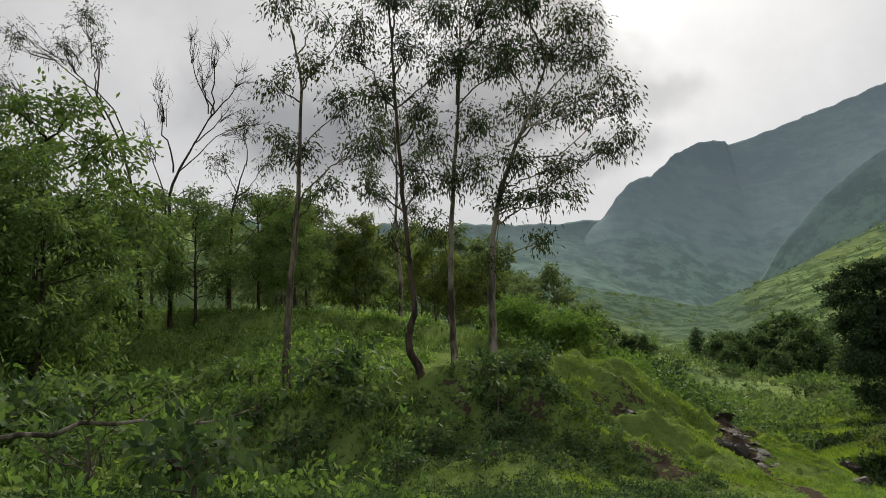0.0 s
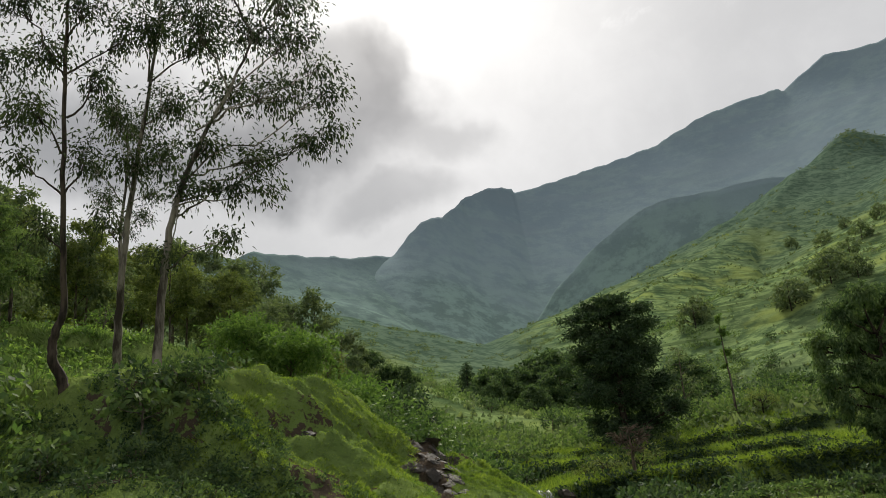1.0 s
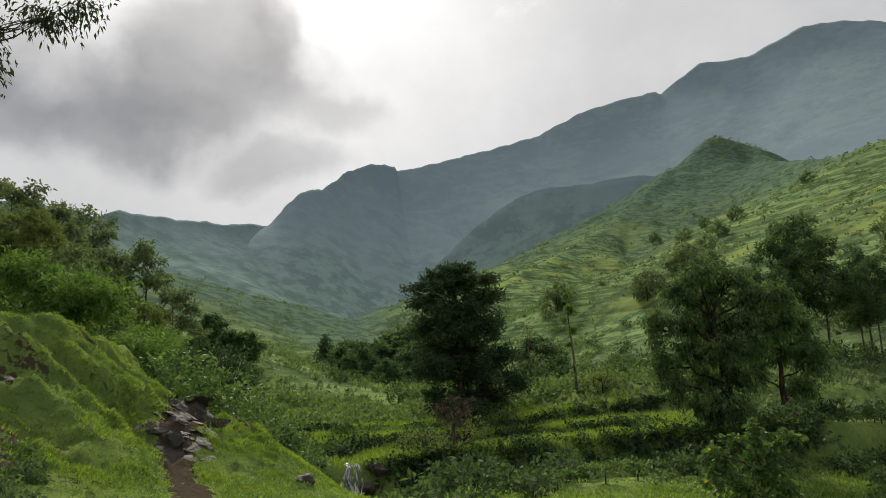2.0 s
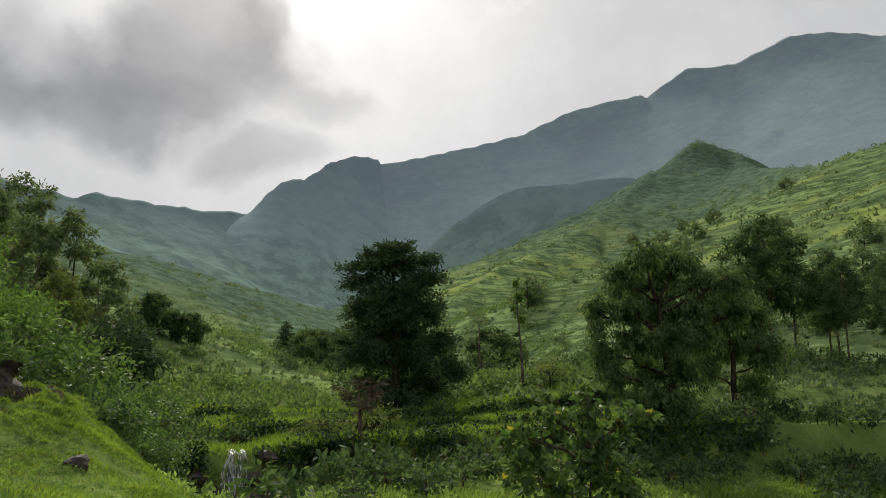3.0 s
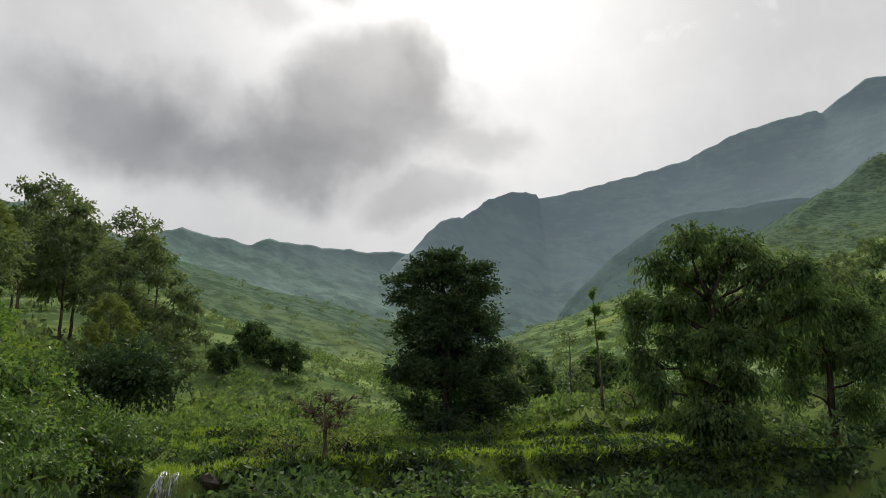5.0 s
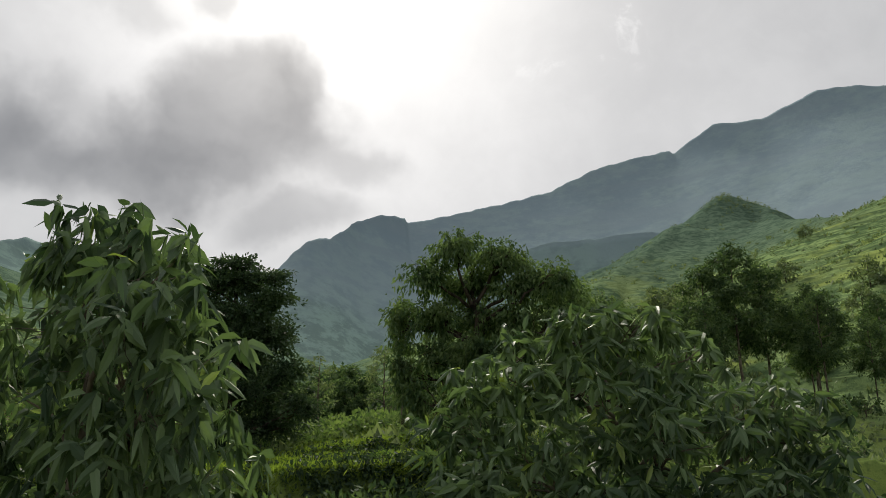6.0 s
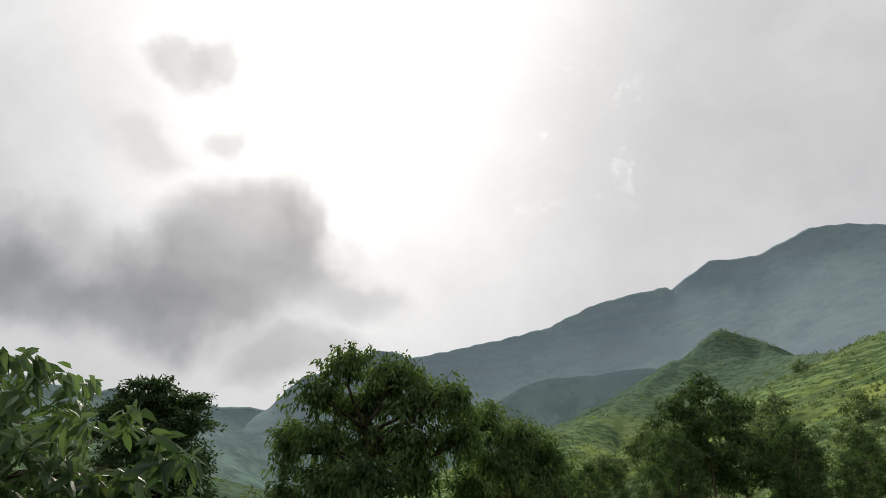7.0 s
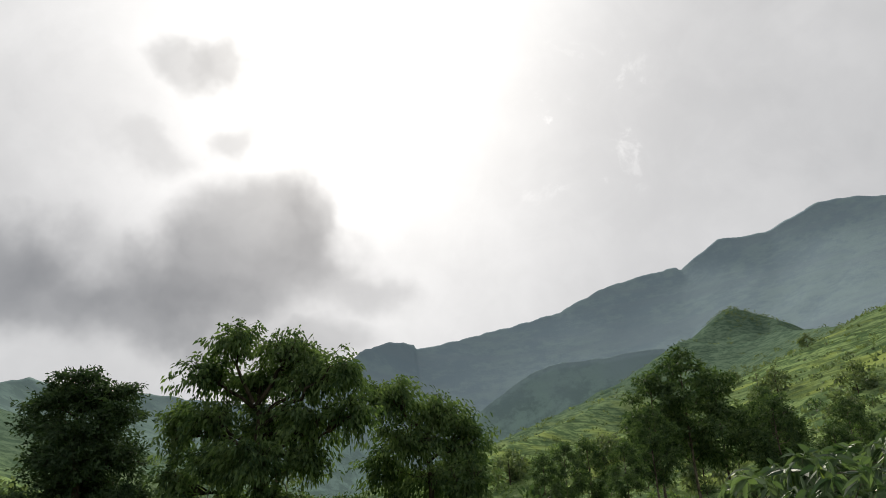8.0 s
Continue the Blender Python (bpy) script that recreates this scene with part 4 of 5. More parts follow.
copies(leafy, [(-24, 44, 1.05, 0), (-21, 40, 1.15, 90), (-24, 33, 1.0, 200), (-29, 47, 1.2, 300), (-5, 58, 0.7, 40), (4, 64, 0.8, 150), (-23, 53, 0.9, 250), (-37, 64, 1.1, 20), (-13, 70, 0.9, 330), (6.5, 56, 0.55, 10), (-48, 86, 1.3, 60)], "leafy trees on the wooded slope")
olive = valley_tree(53, 3.6, 13.0, 4.0, LEAF_OLIVE, "tall yellow-green feathery tree beside the valley", count=14, clumps=22, per=14, lean=0.5)
copies(olive, [(-8.8, 83.0, 0.95, 0), (-3.0, 80.6, 0.92, 120), (-5.5, 86.0, 0.95, 210), (-15.8, 89.9, 1.0, 40), (-4.5, 58, 0.62, 15), (0.5, 60, 0.60, 95), (4.2, 62, 0.56, 330), (-9, 57, 0.7, 170), (11.5, 66, 0.5, 260)], "feathery trees beside the valley")
grey = valley_tree(54, 3.0, 13.0, 3.0, LEAF_WOOD, "tall dusky gum tree leaning over the valley", count=14, clumps=24, per=14, lean=-0.8)
copies(grey, [(2.3, 81.8, 1.05, 0), (5.0, 84.3, 1.04, 70), (9.5, 78.8, 0.85, 160), (12.2, 81.0, 1.02, 250), (14.8, 77.1, 0.78, 20)], "dusky gum trees beside the valley")
right_gum = valley_tree(55, 3.0, 15.0, 5.0, LEAF_DENSE, "tall slim gum tree standing on the terraced slope", count=16, clumps=24, per=14, name="slope_gum")
copies(right_gum, [(82, 73.5, 1.2, 0), (75, 70, 0.75, 20), (88, 69, 0.85, 110), (97, 71, 0.7, 230), (104, 75, 0.8, 330), (70, 67, 0.5, 80), (79, 74.5, 1.05, 90), (86, 74, 1.1, 200), (91, 72.5, 0.95, 300), (94, 76, 0.8, 40), (71, 78, 0.62, 140), (76, 82, 0.7, 250), (66, 73, 0.5, 10), (99, 80, 0.8, 170)], "gum trees on the terraced slope")
dark_cone = tree("conical_tree", 0, 0, 0, [(0, 0, 4), (0, 0, 8), (0, 0, 11)], [(0, 0, 1.8, 3.2, 3.2, 1.7), (0.3, 0, 4.2, 3.0, 3.0, 1.8), (-0.2, 0, 6.6, 2.3, 2.3, 1.6), (0.2, 0, 8.8, 1.6, 1.6, 1.4), (0.0, 0, 10.6, 1.0, 1.0, 1.0)],
                 BARK_DARK, LEAF_DARK, (0.5, 0.22), 22, 10, 0.4, 0.25, "dark conical tree standing in the valley", seed=56, z=0.0, shell=0.35)
copies(dark_cone, [(51, 160, 1.0, 0)], "valley trees")
broad = valley_tree(57, 4.6, 8.5, 0.9, LEAF_DENSE, "broad dark valley tree with a domed crown", bark=BARK_DARK, count=12, leaf=(0.55, 0.26), clumps=16, per=14, puff=0.45)
copies(broad, [(64, 150, 1.5, 0), (52.8, 148, 1.05, 15), (50.0, 136, 0.72, 205), (56, 158, 1.2, 95), (45.5, 128, 0.42, 60), (49, 118, 0.40, 160), (54.5, 112, 0.42, 280), (58.5, 146, 1.15, 60), (71, 162, 1.5, 120), (57, 128, 1.0, 190), (62, 118, 0.62, 250), (21, 100, 0.50, 310), (24.5, 99, 0.42, 30), (18.0, 92, 0.36, 80), (46, 112, 0.5, 140), (52, 104, 0.45, 200), (74, 175, 1.2, 10), (46, 84, 0.55, 230), (52, 82, 0.6, 280), (58, 90, 0.6, 330), (50, 96, 0.62, 45)], "broad valley trees")
slope_tree = valley_tree(59, 3.4, 6.0, 0.6, LEAF_WOOD, "ragged small tree on the grassy hillside", bark=BARK_DARK, count=9, leaf=(0.75, 0.34), clumps=9, per=7, puff=0.6)
copies(slope_tree, [(115.5, 178, 1.3, 20), (119, 181, 0.8, 100), (126, 156, 1.2, 70), (129, 158, 0.9, 170), (137, 155, 1.3, 130), (143, 160, 1.2, 200), (140, 150, 0.9, 310), (148, 166, 1.0, 45), (134, 163, 0.8, 260), (277, 313, 1.1, 0), (292, 315, 0.9, 40), (240, 241, 1.0, 90), (271, 232, 0.9, 150),
                    (300, 364, 1.1, 200), (124, 93, 0.8, 260), (144, 107, 0.9, 310), (135, 120, 0.9, 15), (160, 140, 0.9, 100), (107, 103, 1.0, 170), (176, 190, 1.0, 10), (190, 176, 0.9, 75), (150, 135, 0.8, 33), (205, 215, 1.1, 290), (230, 262, 0.9, 350), (118, 118, 0.8, 5), (110, 90, 0.9, 120), (128, 84, 0.8, 205)], "small trees on the hillside")
upright = valley_tree(58, 2.2, 8.5, 1.0, LEAF_WOOD, "upright grey-green tree by the terraces", count=10, leaf=(0.36, 0.16), clumps=18, per=7)
copies(upright, [(44, 70, 0.75, 0), (38.5, 68, 0.7, 100), (222, 210, 0.9, 200)], "upright trees by the terraces")

# bushes: four sorts, copied
def bush(seed, wide, tall, mat, label, leaf=(0.30, 0.145), clumps=18, per=5, puff=0.23, count=6, droop=0.2, name="bush", folded=False, bark=BARK_GREY):
    rng = np.random.default_rng(seed)
    masses = []
    for k in range(count):
        a, r = 2.4 * k, wide * 0.62 * math.sqrt((k + 0.3) / count)
        up = tall * (0.30 + 0.42 * rng.uniform(0.2, 1.0) * (1 - 0.4 * r / wide))
        size = wide * rng.uniform(0.34, 0.50)
        masses.append((r * math.cos(a), r * math.sin(a), up, size, size, tall * rng.uniform(0.24, 0.36)))
    return tree(name, 0, 0, 0, [(0, 0, tall * 0.25), (0.05, 0, tall * 0.5)], masses, bark, mat, leaf, clumps, per, puff, 0.05 * tall**0.5, label, "bush", seed=seed, droop=droop, shell=0.4, z=0.0, sprigs=False)


WATERSIDE = [(14.4, 18, 1.3), (15.0, 22, 1.4), (15.6, 26, 1.6), (16.2, 30, 1.9), (16.8, 34, 2.2), (17.4, 37.5, 2.6)]


def scattered(seed, count, x0, x1, y0, y1, low, high, clear=()):
    """Places spread over a stretch of the plan, clear of the road and of given spots."""
    rng = np.random.default_rng(seed)
    out = []
    while len(out) < count:
        x, y = rng.uniform(x0, x1), rng.uniform(y0, y1)
        if line_distance(np.array(x), np.array(y), [p[:2] for p in TRACK]) < 5.5 or any(math.hypot(x - a, y - b) < c for a, b, c in list(clear) + WATERSIDE):
            continue
        if 38 < y < 57 and height(x, y) - height(x, y - 1.6) > 0.3:
            continue
        out.append((round(x, 2), round(y, 2), round(rng.uniform(low, high), 2), int(rng.uniform(0, 360))))
    return out


green_bush = bush(61, 1.5, 1.7, LEAF_MID, "rounded green bush in the undergrowth")
copies(green_bush, [(2.0, 23.6, 0.75, 0), (0.2, 23.0, 0.7, 90), (-1.6, 23.8, 0.8, 180), (3.2, 24.4, 0.5, 250)] + scattered(1, 34, -20, -2, 17, 48, 0.6, 1.3) + scattered(2, 26, 19, 48, 33, 38.5, 0.4, 0.8) + scattered(3, 14, 11, 30, 44, 70, 0.4, 0.9, [(17.5, 45, 2.5)])
       + scattered(4, 40, 45, 125, 50, 110, 0.8, 1.8), "green bushes")
deep_bush = bush(62, 1.6, 1.8, LEAF_DENSE, "dark dense bush at the foot of the terraces", name="dark_bush")
copies(deep_bush, [(1.9, 24.3, 0.7, 0), (3.3, 25.2, 0.62, 70), (-3.2, 22.6, 0.8, 140), (-1.6, 23.2, 0.5, 20), (0.2, 22.4, 0.5, 200), (2.0, 22.4, 0.45, 250), (3.6, 23.6, 0.45, 300), (-0.6, 20.8, 0.55, 90), (1.4, 20.2, 0.45, 120), (-5.4, 20.2, 0.8, 10), (2.9, 24.3, 0.5, 44), (-7.5, 18.6, 0.8, 190)] + scattered(5, 22, -22, -1, 15, 46, 0.6, 1.2) + scattered(6, 40, 19.5, 48, 32.5, 38.5, 0.45, 0.95) + scattered(36, 26, 29, 46, 21, 33, 0.5, 0.9) + scattered(7, 16, 12.5, 22, 28, 46, 0.5, 0.95, [(17.5, 39, 3.0), (17.6, 34, 1.6)])
       + scattered(8, 44, 44, 125, 44, 98, 0.9, 1.9) + scattered(28, 40, 34, 80, 62, 125, 0.6, 1.4) + scattered(38, 46, 60, 125, 80, 150, 0.8, 2.0) + scattered(29, 26, 80, 150, 70, 150, 0.8, 1.8), "dark bushes")
lime_bush = bush(63, 1.6, 1.9, LEAF_LIME, "bright lime-green feathery bush", leaf=(0.17, 0.06), clumps=24, name="lime_bush")
copies(lime_bush, [(-10.5, 19.0, 1.5, 0), (-12.5, 25.0, 1.6, 80)] + scattered(9, 40, -22, -2, 15, 50, 0.5, 1.2) + scattered(10, 8, 22, 46, 40, 56, 0.35, 0.6) + scattered(14, 12, 60, 120, 60, 95, 0.9, 1.6), "lime-green bushes")
feather = bush(64, 3.2, 4.0, LEAF_LIME, "tall feathery light-green shrub behind the mound", leaf=(0.30, 0.10), clumps=20, per=12, puff=0.26, count=14, name="tall_shrub")
copies(feather, [(7.1, 45.4, 0.90, 0), (9.3, 44.0, 0.85, 100), (10.9, 41.6, 0.72, 220), (5.0, 46.6, 0.80, 300), (8.9, 40.8, 0.70, 40)], "feathery shrubs behind the mound")
glossy = bush(65, 2.2, 2.6, LEAF_SHRUB, "dark glossy-leaved shrub below the mound", leaf=(0.18, 0.08), clumps=24, per=11, puff=0.18, count=12, name="tall_shrub")
copies(glossy, [(12.4, 35.6, 1.15, 0), (14.2, 37.2, 0.85, 100), (12.2, 38.4, 1.35, 30), (13.6, 40.4, 1.2, 150), (10.8, 36.6, 1.2, 260), (14.9, 42.6, 1.0, 330), (12.0, 42.4, 1.3, 75), (10.0, 39.4, 1.3, 210), (15.4, 45.2, 0.8, 20), (12.9, 32.2, 0.62, 200), (13.9, 33.6, 0.6, 280)], "glossy shrubs below the mound")
black = bush(66, 2.9, 4.3, LEAF_DARK, "very dark rounded tree at the meadow's edge", leaf=(0.24, 0.11), clumps=26, per=12, puff=0.22, count=14, name="dark_shrub", bark=BARK_DARK)
copies(black, [(14.1, 54.7, 1.22, 0), (23.0, 101.0, 0.75, 180)], "dark shrubs at the meadow's edge")
yellow = bush(67, 1.2, 1.5, LEAF_OLIVE, "small yellowish bush with a forked dark stem", leaf=(0.15, 0.06), clumps=16, per=9, puff=0.18, count=8, bark=BARK_DARK)
copies(yellow, [(23.3, 40.6, 1.3, 0), (21.4, 40.4, 1.05, 140), (20.6, 41.2, 0.8, 260), (42.8, 57.5, 1.6, 90), (44.0, 59.0, 1.3, 200)], "yellowish bushes by the terraces")
verge = bush(68, 1.3, 1.9, LEAF_GLOSSY, "roadside shrub with broad glossy leaves", leaf=(0.062, 0.026), clumps=70, per=13, puff=0.075, count=12, name="roadside_shrub", folded=True)
copies(verge, [(36.6, 20.6, 1.3, 40), (37.6, 21.4, 1.6, 300), (39.4, 21.0, 1.5, 120)], "roadside shrubs")

# the dead tree and the heap of dry twigs below it
tree("dead_tree", 22.5, 39.9, 12, [(0, 0, 0.8), (-0.05, 0, 1.5), (-0.1, 0, 1.9)], [(-0.5, 0, 1.7, 0.6, 0.5, 0.5), (0.55, 0, 1.8, 0.6, 0.5, 0.5), (0.0, 0, 2.15, 0.6, 0.5, 0.4), (0.1, -0.2, 1.3, 0.7, 0.5, 0.5), (0.95, 0, 2.2, 0.3, 0.3, 0.2), (-0.95, 0, 2.0, 0.3, 0.3, 0.2)],
     TWIG_DRY, LEAF_OLIVE, (0.1, 0.04), 800, 0, 0.1, 0.11, "small dead tree with a crown of dry brown twigs", seed=71, z=0.4, shell=0.55, twig=4.5, limb=0.5)

def fallen_branch(ends, thick, label):
    """A dead branch lying on the undergrowth, with two side shoots."""
    rng = np.random.default_rng(77)
    (x0, y0, h0), (x1, y1, h1) = ends
    a, b = np.array((x0, y0, height(x0, y0) + h0)), np.array((x1, y1, height(x1, y1) + h1))
    root = base_empty("fallen_branch", *a, label, "branch")
    line = bend(rng, a, b, 0.05, 10) - a
    part("stem", *tube(line, np.linspace(thick, thick * 0.35, 10), 7), BARK_PALE, root, smooth=True)
    for k, way in ((3, (0.5, 0.3, 0.5)), (5, (0.7, -0.2, 0.35)), (7, (0.4, 0.3, 0.55))):
        part("shoot", *tube(bend(rng, line[k], line[k] + np.array(way) * 1.2, 0.08, 6), np.linspace(thick * 0.4, thick * 0.1, 6), 5), BARK_PALE, root, smooth=True)


fallen_branch(((-6.9, 15.2, 0.75), (-3.0, 16.6, 1.62)), 0.05, "pale fallen branch lying across the undergrowth")

# trees on the saddle's crest
for x, y, z, size in [(73, 1001, 263, 0.8), (66, 996, 262, 0.6), (38, 972, 257, 0.8), (128, 1030, 267, 0.5), (139, 1037, 268, 0.6), (147, 1042, 269, 0.5), (-40, 914, 245, 0.6), (-60, 890, 238, 0.7), (190, 1064, 276, 0.4), (104, 1017, 265, 0.4)]:
    copy_thing(broad, pose(x, y, z - 2.2, 0, 0, x * 7) @ Matrix.Diagonal((size * 0.8, size * 0.8, size * 0.7, 1)) @ Matrix.Diagonal([1 / v for v in broad.scale] + [1]))

# ---- grass and weeds ----
def grass(name, seed, count, spots, tall, wide, mat, label):
    """Blades over given stretches (x0, x1, y0, y1, share), thinned where the turf is worn."""
    rng = np.random.default_rng(seed)
    xs, ys = [], []
    for x0, x1, y0, y1, share in spots:
        n = int(count * share)
        xs.append(rng.uniform(x0, x1, n))
        ys.append(rng.uniform(y0, y1, n))
    x, y = np.concatenate(xs), np.concatenate(ys)
    keep = (rng.uniform(0, 1, len(x)) > bareness(x, y) * 1.15) & (fbm(x, y, 1.3, 3, 90) > rng.uniform(-0.75, 0.10, len(x)))
    x, y = x[keep], y[keep]
    n = len(x)
    at = np.stack([x, y, ground(x, y) - 0.02], -1)
    lush = 0.35 + 1.5 * np.clip(fbm(x, y, 1.1, 3, 91) + 0.4, 0, 1)
    h = (tall * lush * rng.uniform(0.5, 1.4, n))[:, None]
    dig = 0.2
    gx, gy = (ground(x + dig, y) - at[:, 2]) / dig, (ground(x, y + dig) - at[:, 2]) / dig
    lean = rng.normal(0, 0.45, (n, 3)) * np.array([1, 1, 0]) + np.array([0.12, -0.12, 1.0]) - np.stack([gx, gy, 0 * gx], -1) * 0.8
    side = unit(np.cross(lean, rng.normal(0, 1, (n, 3)))) * (wide * rng.uniform(0.6, 1.4, n))[:, None]
    v = np.stack([at - side, at + side, at + unit(lean) * h], 1).reshape(-1, 3)
    ob = part(name, v, np.arange(3 * n).reshape(-1, 3), mat)
    tagged(ob, label, "grass", kind="stuff")


grass("mound_grass", 81, 260000, [(3, 13.5, 16, 33, 0.72), (-3, 3, 16, 33, 0.08), (8, 17, 15, 31, 0.20)], 0.075, 0.015, GRASS, "short bright turf covering the mound")
grass("terrace_grass", 82, 170000, [(17, 46, 39.5, 50, 0.36), (16, 46, 50, 62, 0.24), (18, 48, 14, 33, 0.40)], 0.26, 0.022, GRASS, "tall fresh grass on the terraces")
grass("slope_grass", 83, 60000, [(-26, 0, 18, 60, 0.7), (-6, 4, 44, 64, 0.3)], 0.32, 0.03, LEAF_MID, "rank grass on the wooded slope")


grass("meadow_grass", 96, 60000, [(5, 20, 47, 64, 0.6), (8, 32, 60, 84, 0.4)], 0.26, 0.030, GRASS, "fresh bright grass of the meadow above the stream")


def weeds(name, seed, count, spots, size, per, mat, label):
    """Low broad-leaved plants, each a tuft of leaves."""
    rng = np.random.default_rng(seed)
    xs, ys = [], []
    for x0, x1, y0, y1, share in spots:
        n = int(count * share)
        xs.append(rng.uniform(x0, x1, n))
        ys.append(rng.uniform(y0, y1, n))
    x, y = np.concatenate(xs), np.concatenate(ys)
    near_water = line_distance(x, y, [(a, b) for a, b, _ in WATERSIDE])
    keep = (bareness(x, y) < 0.3) & ((near_water > 1.6 + 1.0 * step(y, 33, 35)) | (y < 26)) & (fbm(x, y, 2.2, 3, 95) > rng.uniform(-0.5, 0.3, len(x)))
    lip = (y > 38) & (y < 57) & (x > 15) & (ground(x, y) - ground(x, y - 1.5) > 0.25)
    keep = keep & ~lip
    x, y = x[keep], y[keep]
    big = rng.uniform(0.5, 1.5, len(x)) * size
    at = np.repeat(np.stack([x, y, ground(x, y)], -1), per, 0)
    big = np.repeat(big, per)[:, None]
    d = unit(rng.normal(0, 1, (len(at), 3)) * np.array([1, 1, 0.6]) + np.array([0, 0, 0.5]))
    at = at + d * big * rng.uniform(0.2, 1.0, (len(at), 1)) * np.array([1, 1, 1.1])
    v, f = leaves(rng, at, d, size * 0.55, size * 0.26, 0.1, False)
    tagged(part(name, v, f, mat), label, "weeds", kind="stuff")


weeds("field_weeds", 84, 5600, [(17, 48, 15, 34.5, 0.80), (14, 20, 24, 40, 0.20)], 0.26, 22, FIELD, "low broad-leaved weeds in the field")
weeds("mound_herbs", 91, 7600, [(-7, 3.0, 15, 25.5, 0.62), (3.0, 6.8, 16, 22.5, 0.24), (1.5, 5.2, 21, 25.0, 0.14)], 0.17, 22, LEAF_DENSE, "low dark herbs over the foot of the mound")
weeds("turf_herbs", 94, 3000, [(3.5, 12, 18, 31, 1.0)], 0.085, 16, LEAF_MID, "small dark herbs in the hollows of the mound")
weeds("apron_herbs", 93, 1700, [(8, 15.5, 13, 25, 1.0)], 0.11, 16, WEED, "small herbs in the turf beside the footpath")
weeds("slope_weeds", 85, 4300, [(-26, 0, 15, 60, 1.0)], 0.42, 20, WEED, "knee-high weeds under the trees")
weeds("terrace_weeds", 86, 1000, [(16, 48, 36, 62, 0.7), (8, 18, 42, 64, 0.3)], 0.36, 20, LEAF_MID, "rank weeds along the terraces")


def bank_growth(seed, count):
    """Dark hanging growth on the faces of the terraces, and a fringe of long grass along their lips."""
    rng = np.random.default_rng(seed)
    x, y = rng.uniform(15, 48, count * 8), rng.uniform(36, 57, count * 8)
    d = 0.35
    fall = (ground(x, y + d) - ground(x, y - d)) / (2 * d)
    face = (fall > 0.5) & (np.abs(x - 17.5) > 0.9) & (fbm(x, y, 2.6, 3, 63) > rng.uniform(-0.45, 0.25, len(x)))
    x, y = x[face][:count], y[face][:count]
    per = 22
    at = np.repeat(np.stack([x, y, ground(x, y) + 0.05], -1), per, 0) + rng.normal(0, 0.16, (len(x) * per, 3))
    out = np.tile(np.array([0.0, -1.0, 0.3]), (len(at), 1))
    v, f = leaves(rng, at, out, 0.24, 0.12, 0.5, False)
    tagged(part("bank_growth", v, f, LEAF_DARK), "dark leafy growth hanging on the terrace banks", "weeds", kind="stuff")
    lip_y = y + rng.uniform(0.3, 0.9, len(y))
    per = 22
    at = np.repeat(np.stack([x, lip_y, ground(x, lip_y) - 0.02], -1), per, 0) + rng.normal(0, 0.22, (len(x) * per, 3)) * np.array([1, 1, 0])
    out = np.tile(np.array([0.0, -0.35, 1.0]), (len(at), 1))
    v, f = leaves(rng, at, out, 0.34, 0.036, 0.40, False, 0.50)
    tagged(part("lip_grass", v, f, GRASS), "long bright grass hanging over the terrace edges", "grass", kind="stuff")


bank_growth(88, 4200)


def far_shrubs(seed, count):
    """Scrub over the slopes of the valley."""
    rng = np.random.default_rng(seed)
    r = 55 * (760 / 55) ** (rng.uniform(0, 1, count * 2) ** 1.25)
    a = np.radians(rng.uniform(-42, 68, count * 2))
    x, y = 14 + r * np.sin(a), 8 + r * np.cos(a)
    keep = fbm(x, y, 45.0, 4, 33) > rng.uniform(-0.1, 0.35, len(x))
    x, y, r = x[keep], y[keep], r[keep]
    per = 26
    size = rng.uniform(0.25, 1.1, len(x)) ** 1.5 * (0.9 + r / 420)
    at = np.repeat(np.stack([x, y, ground(x, y)], -1), per, 0)
    big = np.repeat(size, per)[:, None]
    ball, d = in_blob(rng, len(at), 0.5)
    d[:, 2] = np.abs(d[:, 2])
    ball[:, 2] = np.abs(ball[:, 2])
    at = at + ball * big * np.array([1.25, 1.25, 0.95])
    way = unit(d + rng.normal(0, 0.5, d.shape))
    flat = unit(np.cross(way, rng.normal(0, 1, d.shape)))
    half = big * 0.19
    v = np.stack([at - way * half, at + flat * half * 0.8, at + way * half, at - flat * half * 0.8], 1).reshape(-1, 3)
    tagged(part("hillside_scrub", v, np.arange(len(v)).reshape(-1, 4), LEAF_WOOD), "low scrub dotted over the valley slopes", "scrub", kind="stuff")


far_shrubs(87, 8000)


def knoll_scrub(seed, count):
    """The thicket on the rounded knob of the ridge."""
    rng = np.random.default_rng(seed)
    x, y = rng.normal(566, 22, count), rng.normal(578, 22, count)
    per = 16
    ball, d = in_blob(rng, count * per, 0.5)
    big = np.repeat(rng.uniform(1.0, 3.0, count), per)[:, None]
    at = np.repeat(np.stack([x, y, ground(x, y)], -1), per, 0) + ball * big
    tagged(part("knoll_scrub", *leaves(rng, at, d, 1.3, 0.8, 0.1, False), LEAF_WOOD), "dark thicket on the rounded knob of the ridge", "scrub", kind="stuff")


knoll_scrub(92, 200)


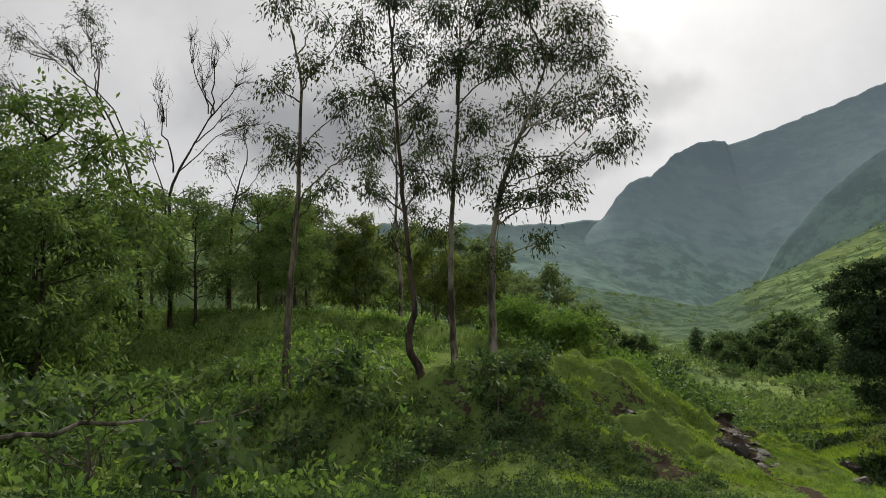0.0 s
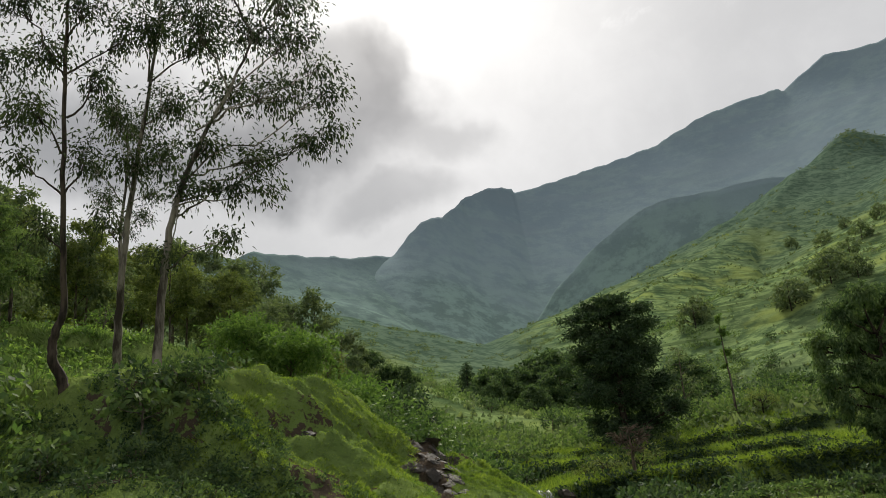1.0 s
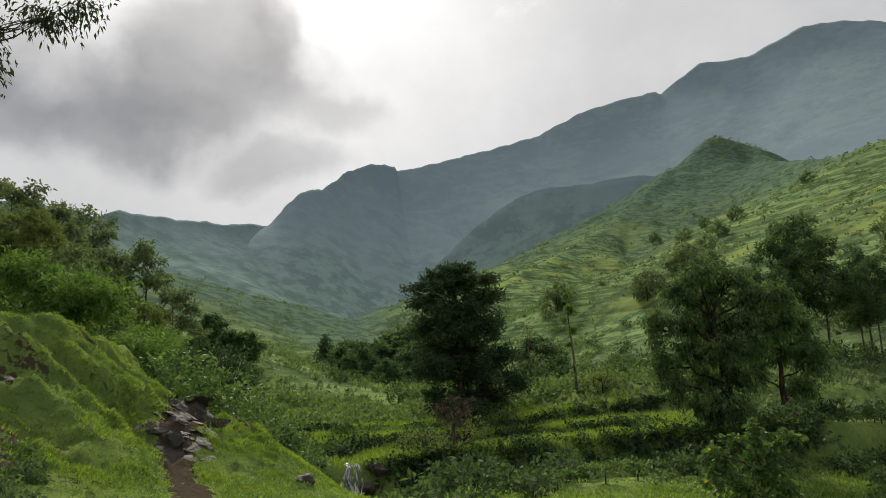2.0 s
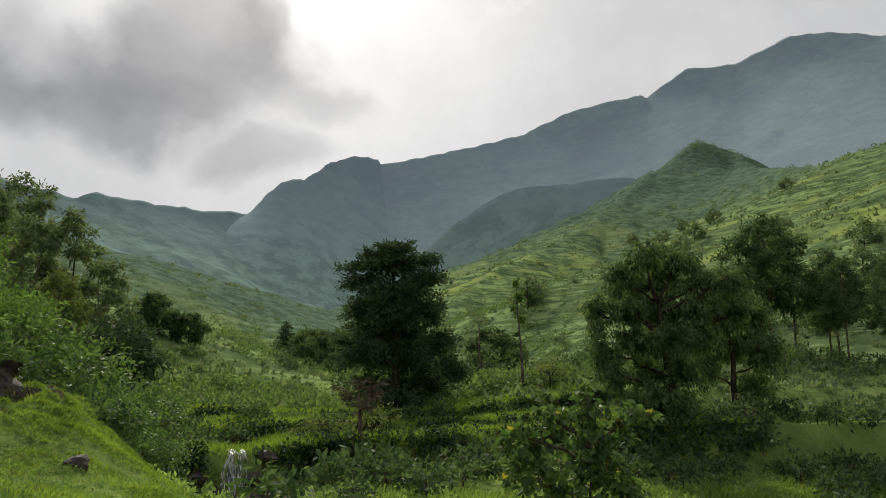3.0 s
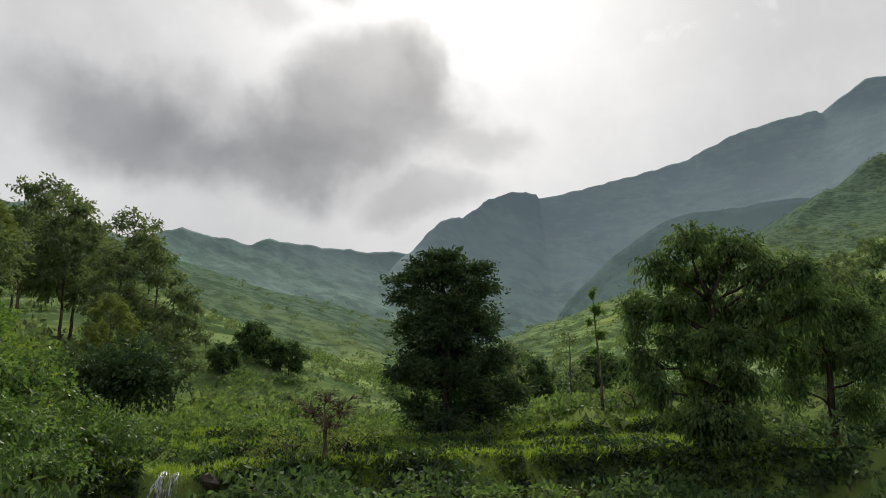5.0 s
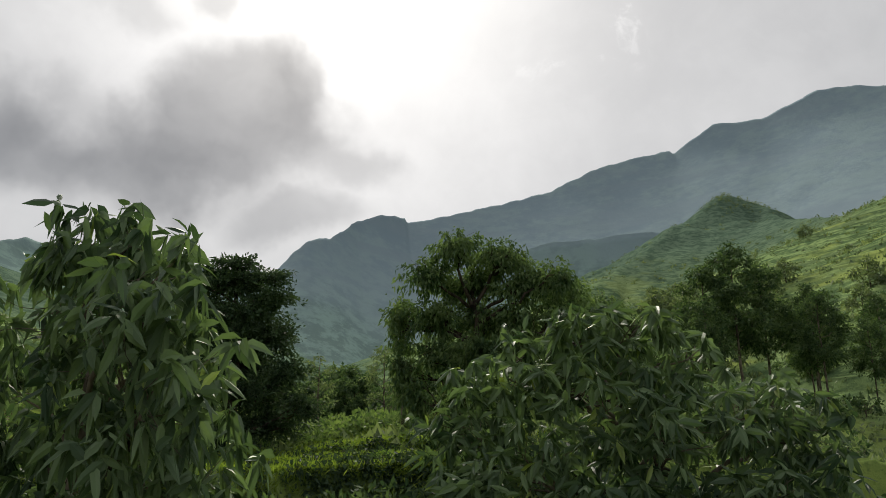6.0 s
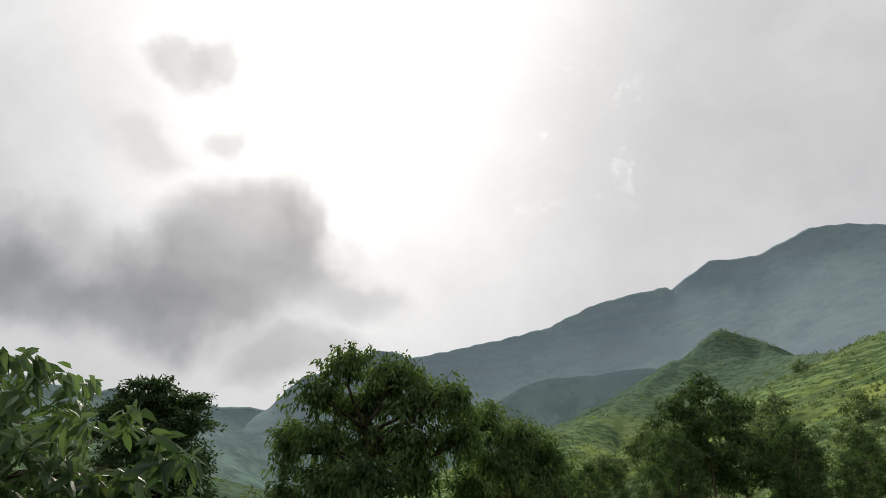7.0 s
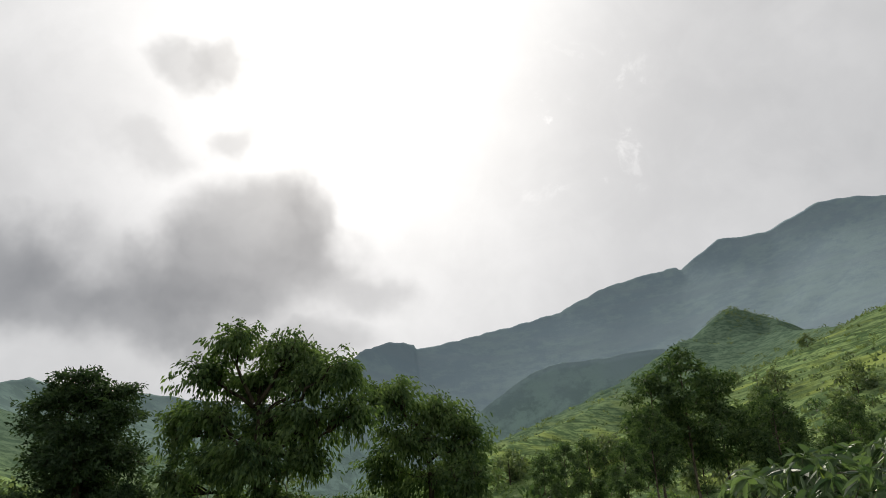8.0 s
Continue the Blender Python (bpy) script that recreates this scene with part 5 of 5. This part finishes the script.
def valley_scrub(seed, count):
    """Waist-high scrub over the valley floor beyond the terraces."""
    rng = np.random.default_rng(seed)
    y = 58 + 190 * rng.uniform(0, 1, count * 2) ** 1.5
    x = rng.uniform(-6, 1, count * 2) + y * 0.22 + rng.uniform(0, 1, count * 2) * (16 + y * 0.42)
    keep = fbm(x, y, 16.0, 4, 55) > rng.uniform(-0.35, 0.3, len(x))
    x, y = x[keep][:count], y[keep][:count]
    per = 62
    big = np.repeat(rng.uniform(0.5, 1.5, len(x)) * (0.7 + y / 190), per)[:, None]
    ball, d = in_blob(rng, len(x) * per, 0.5)
    ball[:, 2], d[:, 2] = np.abs(ball[:, 2]), np.abs(d[:, 2])
    at = np.repeat(np.stack([x, y, ground(x, y)], -1), per, 0) + ball * big * np.array([1.2, 1.2, 0.9])
    way = unit(d + rng.normal(0, 0.5, d.shape))
    flat = unit(np.cross(way, rng.normal(0, 1, d.shape)))
    half = big * 0.115
    v = np.stack([at - way * half, at + flat * half * 0.7, at + way * half, at - flat * half * 0.7], 1).reshape(-1, 3)
    tagged(part("valley_scrub", v, np.arange(len(v)).reshape(-1, 4), LEAF_MID), "rough green scrub on the valley floor", "scrub", kind="stuff")


valley_scrub(89, 1300)


def tussocks(seed, count):
    """Tufts of coarse grass that roughen the hillsides."""
    rng = np.random.default_rng(seed)
    r = 50 * (560 / 50) ** rng.uniform(0, 1, count)
    a = np.radians(rng.uniform(-20, 66, count))
    there = (np.degrees(a) > 19) | (r < 150)
    r, a = r[there], a[there]
    count = len(r)
    x, y = 14 + r * np.sin(a), 8 + r * np.cos(a)
    per = 5
    big = np.repeat(rng.uniform(0.25, 0.75, count) * (0.75 + r / 330), per)[:, None]
    at = np.repeat(np.stack([x, y, ground(x, y)], -1), per, 0) + rng.normal(0, 0.55, (count * per, 3)) * big * np.array([1.3, 1.3, 0.25])
    way = unit(rng.normal(0, 0.6, at.shape) + np.array([0, 0, 0.9]))
    flat = unit(np.cross(way, rng.normal(0, 1, at.shape)))
    v = np.stack([at - flat * big * 0.5, at + flat * big * 0.5, at + way * big * 1.1], 1).reshape(-1, 3)
    tagged(part("hillside_tussocks", v, np.arange(len(v)).reshape(-1, 3), LEAF_WOOD), "coarse grass tussocks over the hillsides", "grass", kind="stuff")


tussocks(90, 6000)

# ---- stones, stream and fall ----
def stone(seed, size):
    """One rough stone's mesh."""
    rng = np.random.default_rng(seed)
    bm = bmesh.new()
    bmesh.ops.create_icosphere(bm, subdivisions=2, radius=size)
    for v in bm.verts:
        n = noise.noise(v.co * (1.6 / size) + Vector((seed, 0, 0))) + 0.5 * noise.noise(v.co * (4.0 / size) + Vector((0, seed, 0)))
        v.co = v.co * (1 + 0.6 * n)
        v.co.z *= 0.5
    me = bpy.data.meshes.new("stone")
    bm.to_mesh(me)
    bm.free()
    me.materials.append(ROCK)
    return me


STONES = [stone(k, 0.22) for k in range(6)]


def bedded(x, y, sink, turn, sx, sy, sz):
    """A pose on the ground at x, y, square to its slope."""
    d = 0.15
    west, east, south, north, here = ground(np.array([x - d, x + d, x, x, x]), np.array([y, y, y - d, y + d, y]))
    up = Vector((west - east, south - north, 2 * d)).normalized()
    tilt = Vector((0, 0, 1)).rotation_difference(up).to_matrix().to_4x4()
    return Matrix.Translation((x, y, here - sink)) @ tilt @ pose(0, 0, 0, 0, 0, turn) @ Matrix.Diagonal((sx, sy, sz, 1))


rng = np.random.default_rng(5)
path_root = base_empty("footpath", 9.6, 27.0, height(9.6, 27.0), "rocky footpath of dark flat stones over the mound", "footpath")
tagged(path_root, kind="structure")
for k in range(300):
    t = rng.uniform(0, 1) ** 1.2 * 4.6
    i = int(t)
    (x0, y0), (x1, y1) = FOOTPATH[i], FOOTPATH[i + 1]
    x, y = x0 + (x1 - x0) * (t - i) + rng.normal(0, 0.36), y0 + (y1 - y0) * (t - i) + rng.normal(0, 0.2)
    ob = new("stone", STONES[k % 6])
    ob.parent = path_root
    s = rng.uniform(0.25, 0.95)
    ob.matrix_basis = Matrix.Translation(-path_root.location) @ bedded(x, y, 0.02 * s, rng.uniform(0, 360), s * 1.5, s * 0.9, s * 0.38)
for k, (x, y, s) in enumerate([(11.9, 24.7, 1.1), (5.9, 25.6, 1.0), (16.9, 39.6, 1.9), (18.4, 39.6, 1.9), (17.0, 38.9, 1.6), (18.2, 38.8, 1.5), (16.3, 39.8, 1.8), (18.9, 39.8, 1.7), (16.7, 37.6, 1.1), (18.4, 37.4, 1.0), (17.6, 36.6, 1.0), (16.4, 38.9, 1.4), (18.8, 39.0, 1.4)]):
    ob = new("boulder", STONES[(k * 5) % 6])
    ob.matrix_basis = pose(x, y, height(x, y) + 0.03 * s, 8, -6, 67 * k) @ Matrix.Diagonal((s, s, s * 1.3, 1))
    tagged(ob, "dark wet boulder beside the small waterfall" if k > 1 else "dark stone bedded in the turf of the mound", "boulder", "boulders")


def build_fall():
    """The stream's lip, its fall in strands, and the pool."""
    rng = np.random.default_rng(9)
    top, foot = Vector((17.65, 40.3, 0.10)), Vector((17.45, 38.5, -1.55))
    root = base_empty("waterfall", 17.6, 39.2, -1.5, "small white waterfall dropping over dark rocks", "waterfall")
    for k in range(26):
        u = (k / 25 - 0.5) * 0.46 + rng.normal(0, 0.06)
        t = np.linspace(rng.uniform(0.12, 0.36), rng.uniform(0.7, 1.0), 14)
        spread = 1 + 0.55 * t
        line = np.stack([top.x + u * spread + (foot.x - top.x) * t + 0.09 * np.sin(6 * t + k * 0.3) + np.cumsum(rng.normal(0, 0.024, 14)), top.y - 0.9 * np.minimum(t * 3, 1) - 0.75 * t + rng.normal(0, 0.06), top.z + 0.02 - (top.z - foot.z) * np.clip((t - 0.18) / 0.82, 0, 1) ** 1.25], -1)
        part("strand", *tube(line - np.array(root.location), np.linspace(0.008, 0.034, 14) * rng.uniform(0.3, 1.3) * (1 + 0.4 * np.sin(np.linspace(0, 19, 14) + k)), 5), WATER, root, smooth=True)
    t = np.linspace(0, 2 * np.pi, 25)[:-1]
    pool = np.stack([0.9 * np.cos(t) - 0.15, 1.5 * np.sin(t) - 1.9, np.full(24, 0.02)], -1)
    v = np.concatenate([pool, pool * np.array([0.5, 0.5, 1]) + np.array([0, -0.95, 0])])
    i = np.arange(24)
    f = np.stack([i, (i + 1) % 24, 24 + (i + 1) % 24, 24 + i], -1)
    part("pool", v, np.concatenate([f, np.array([[24 + k, 24 + k + 1, 47 - k - 1, 47 - k] for k in range(11)])]), WATER, root)


build_fall()
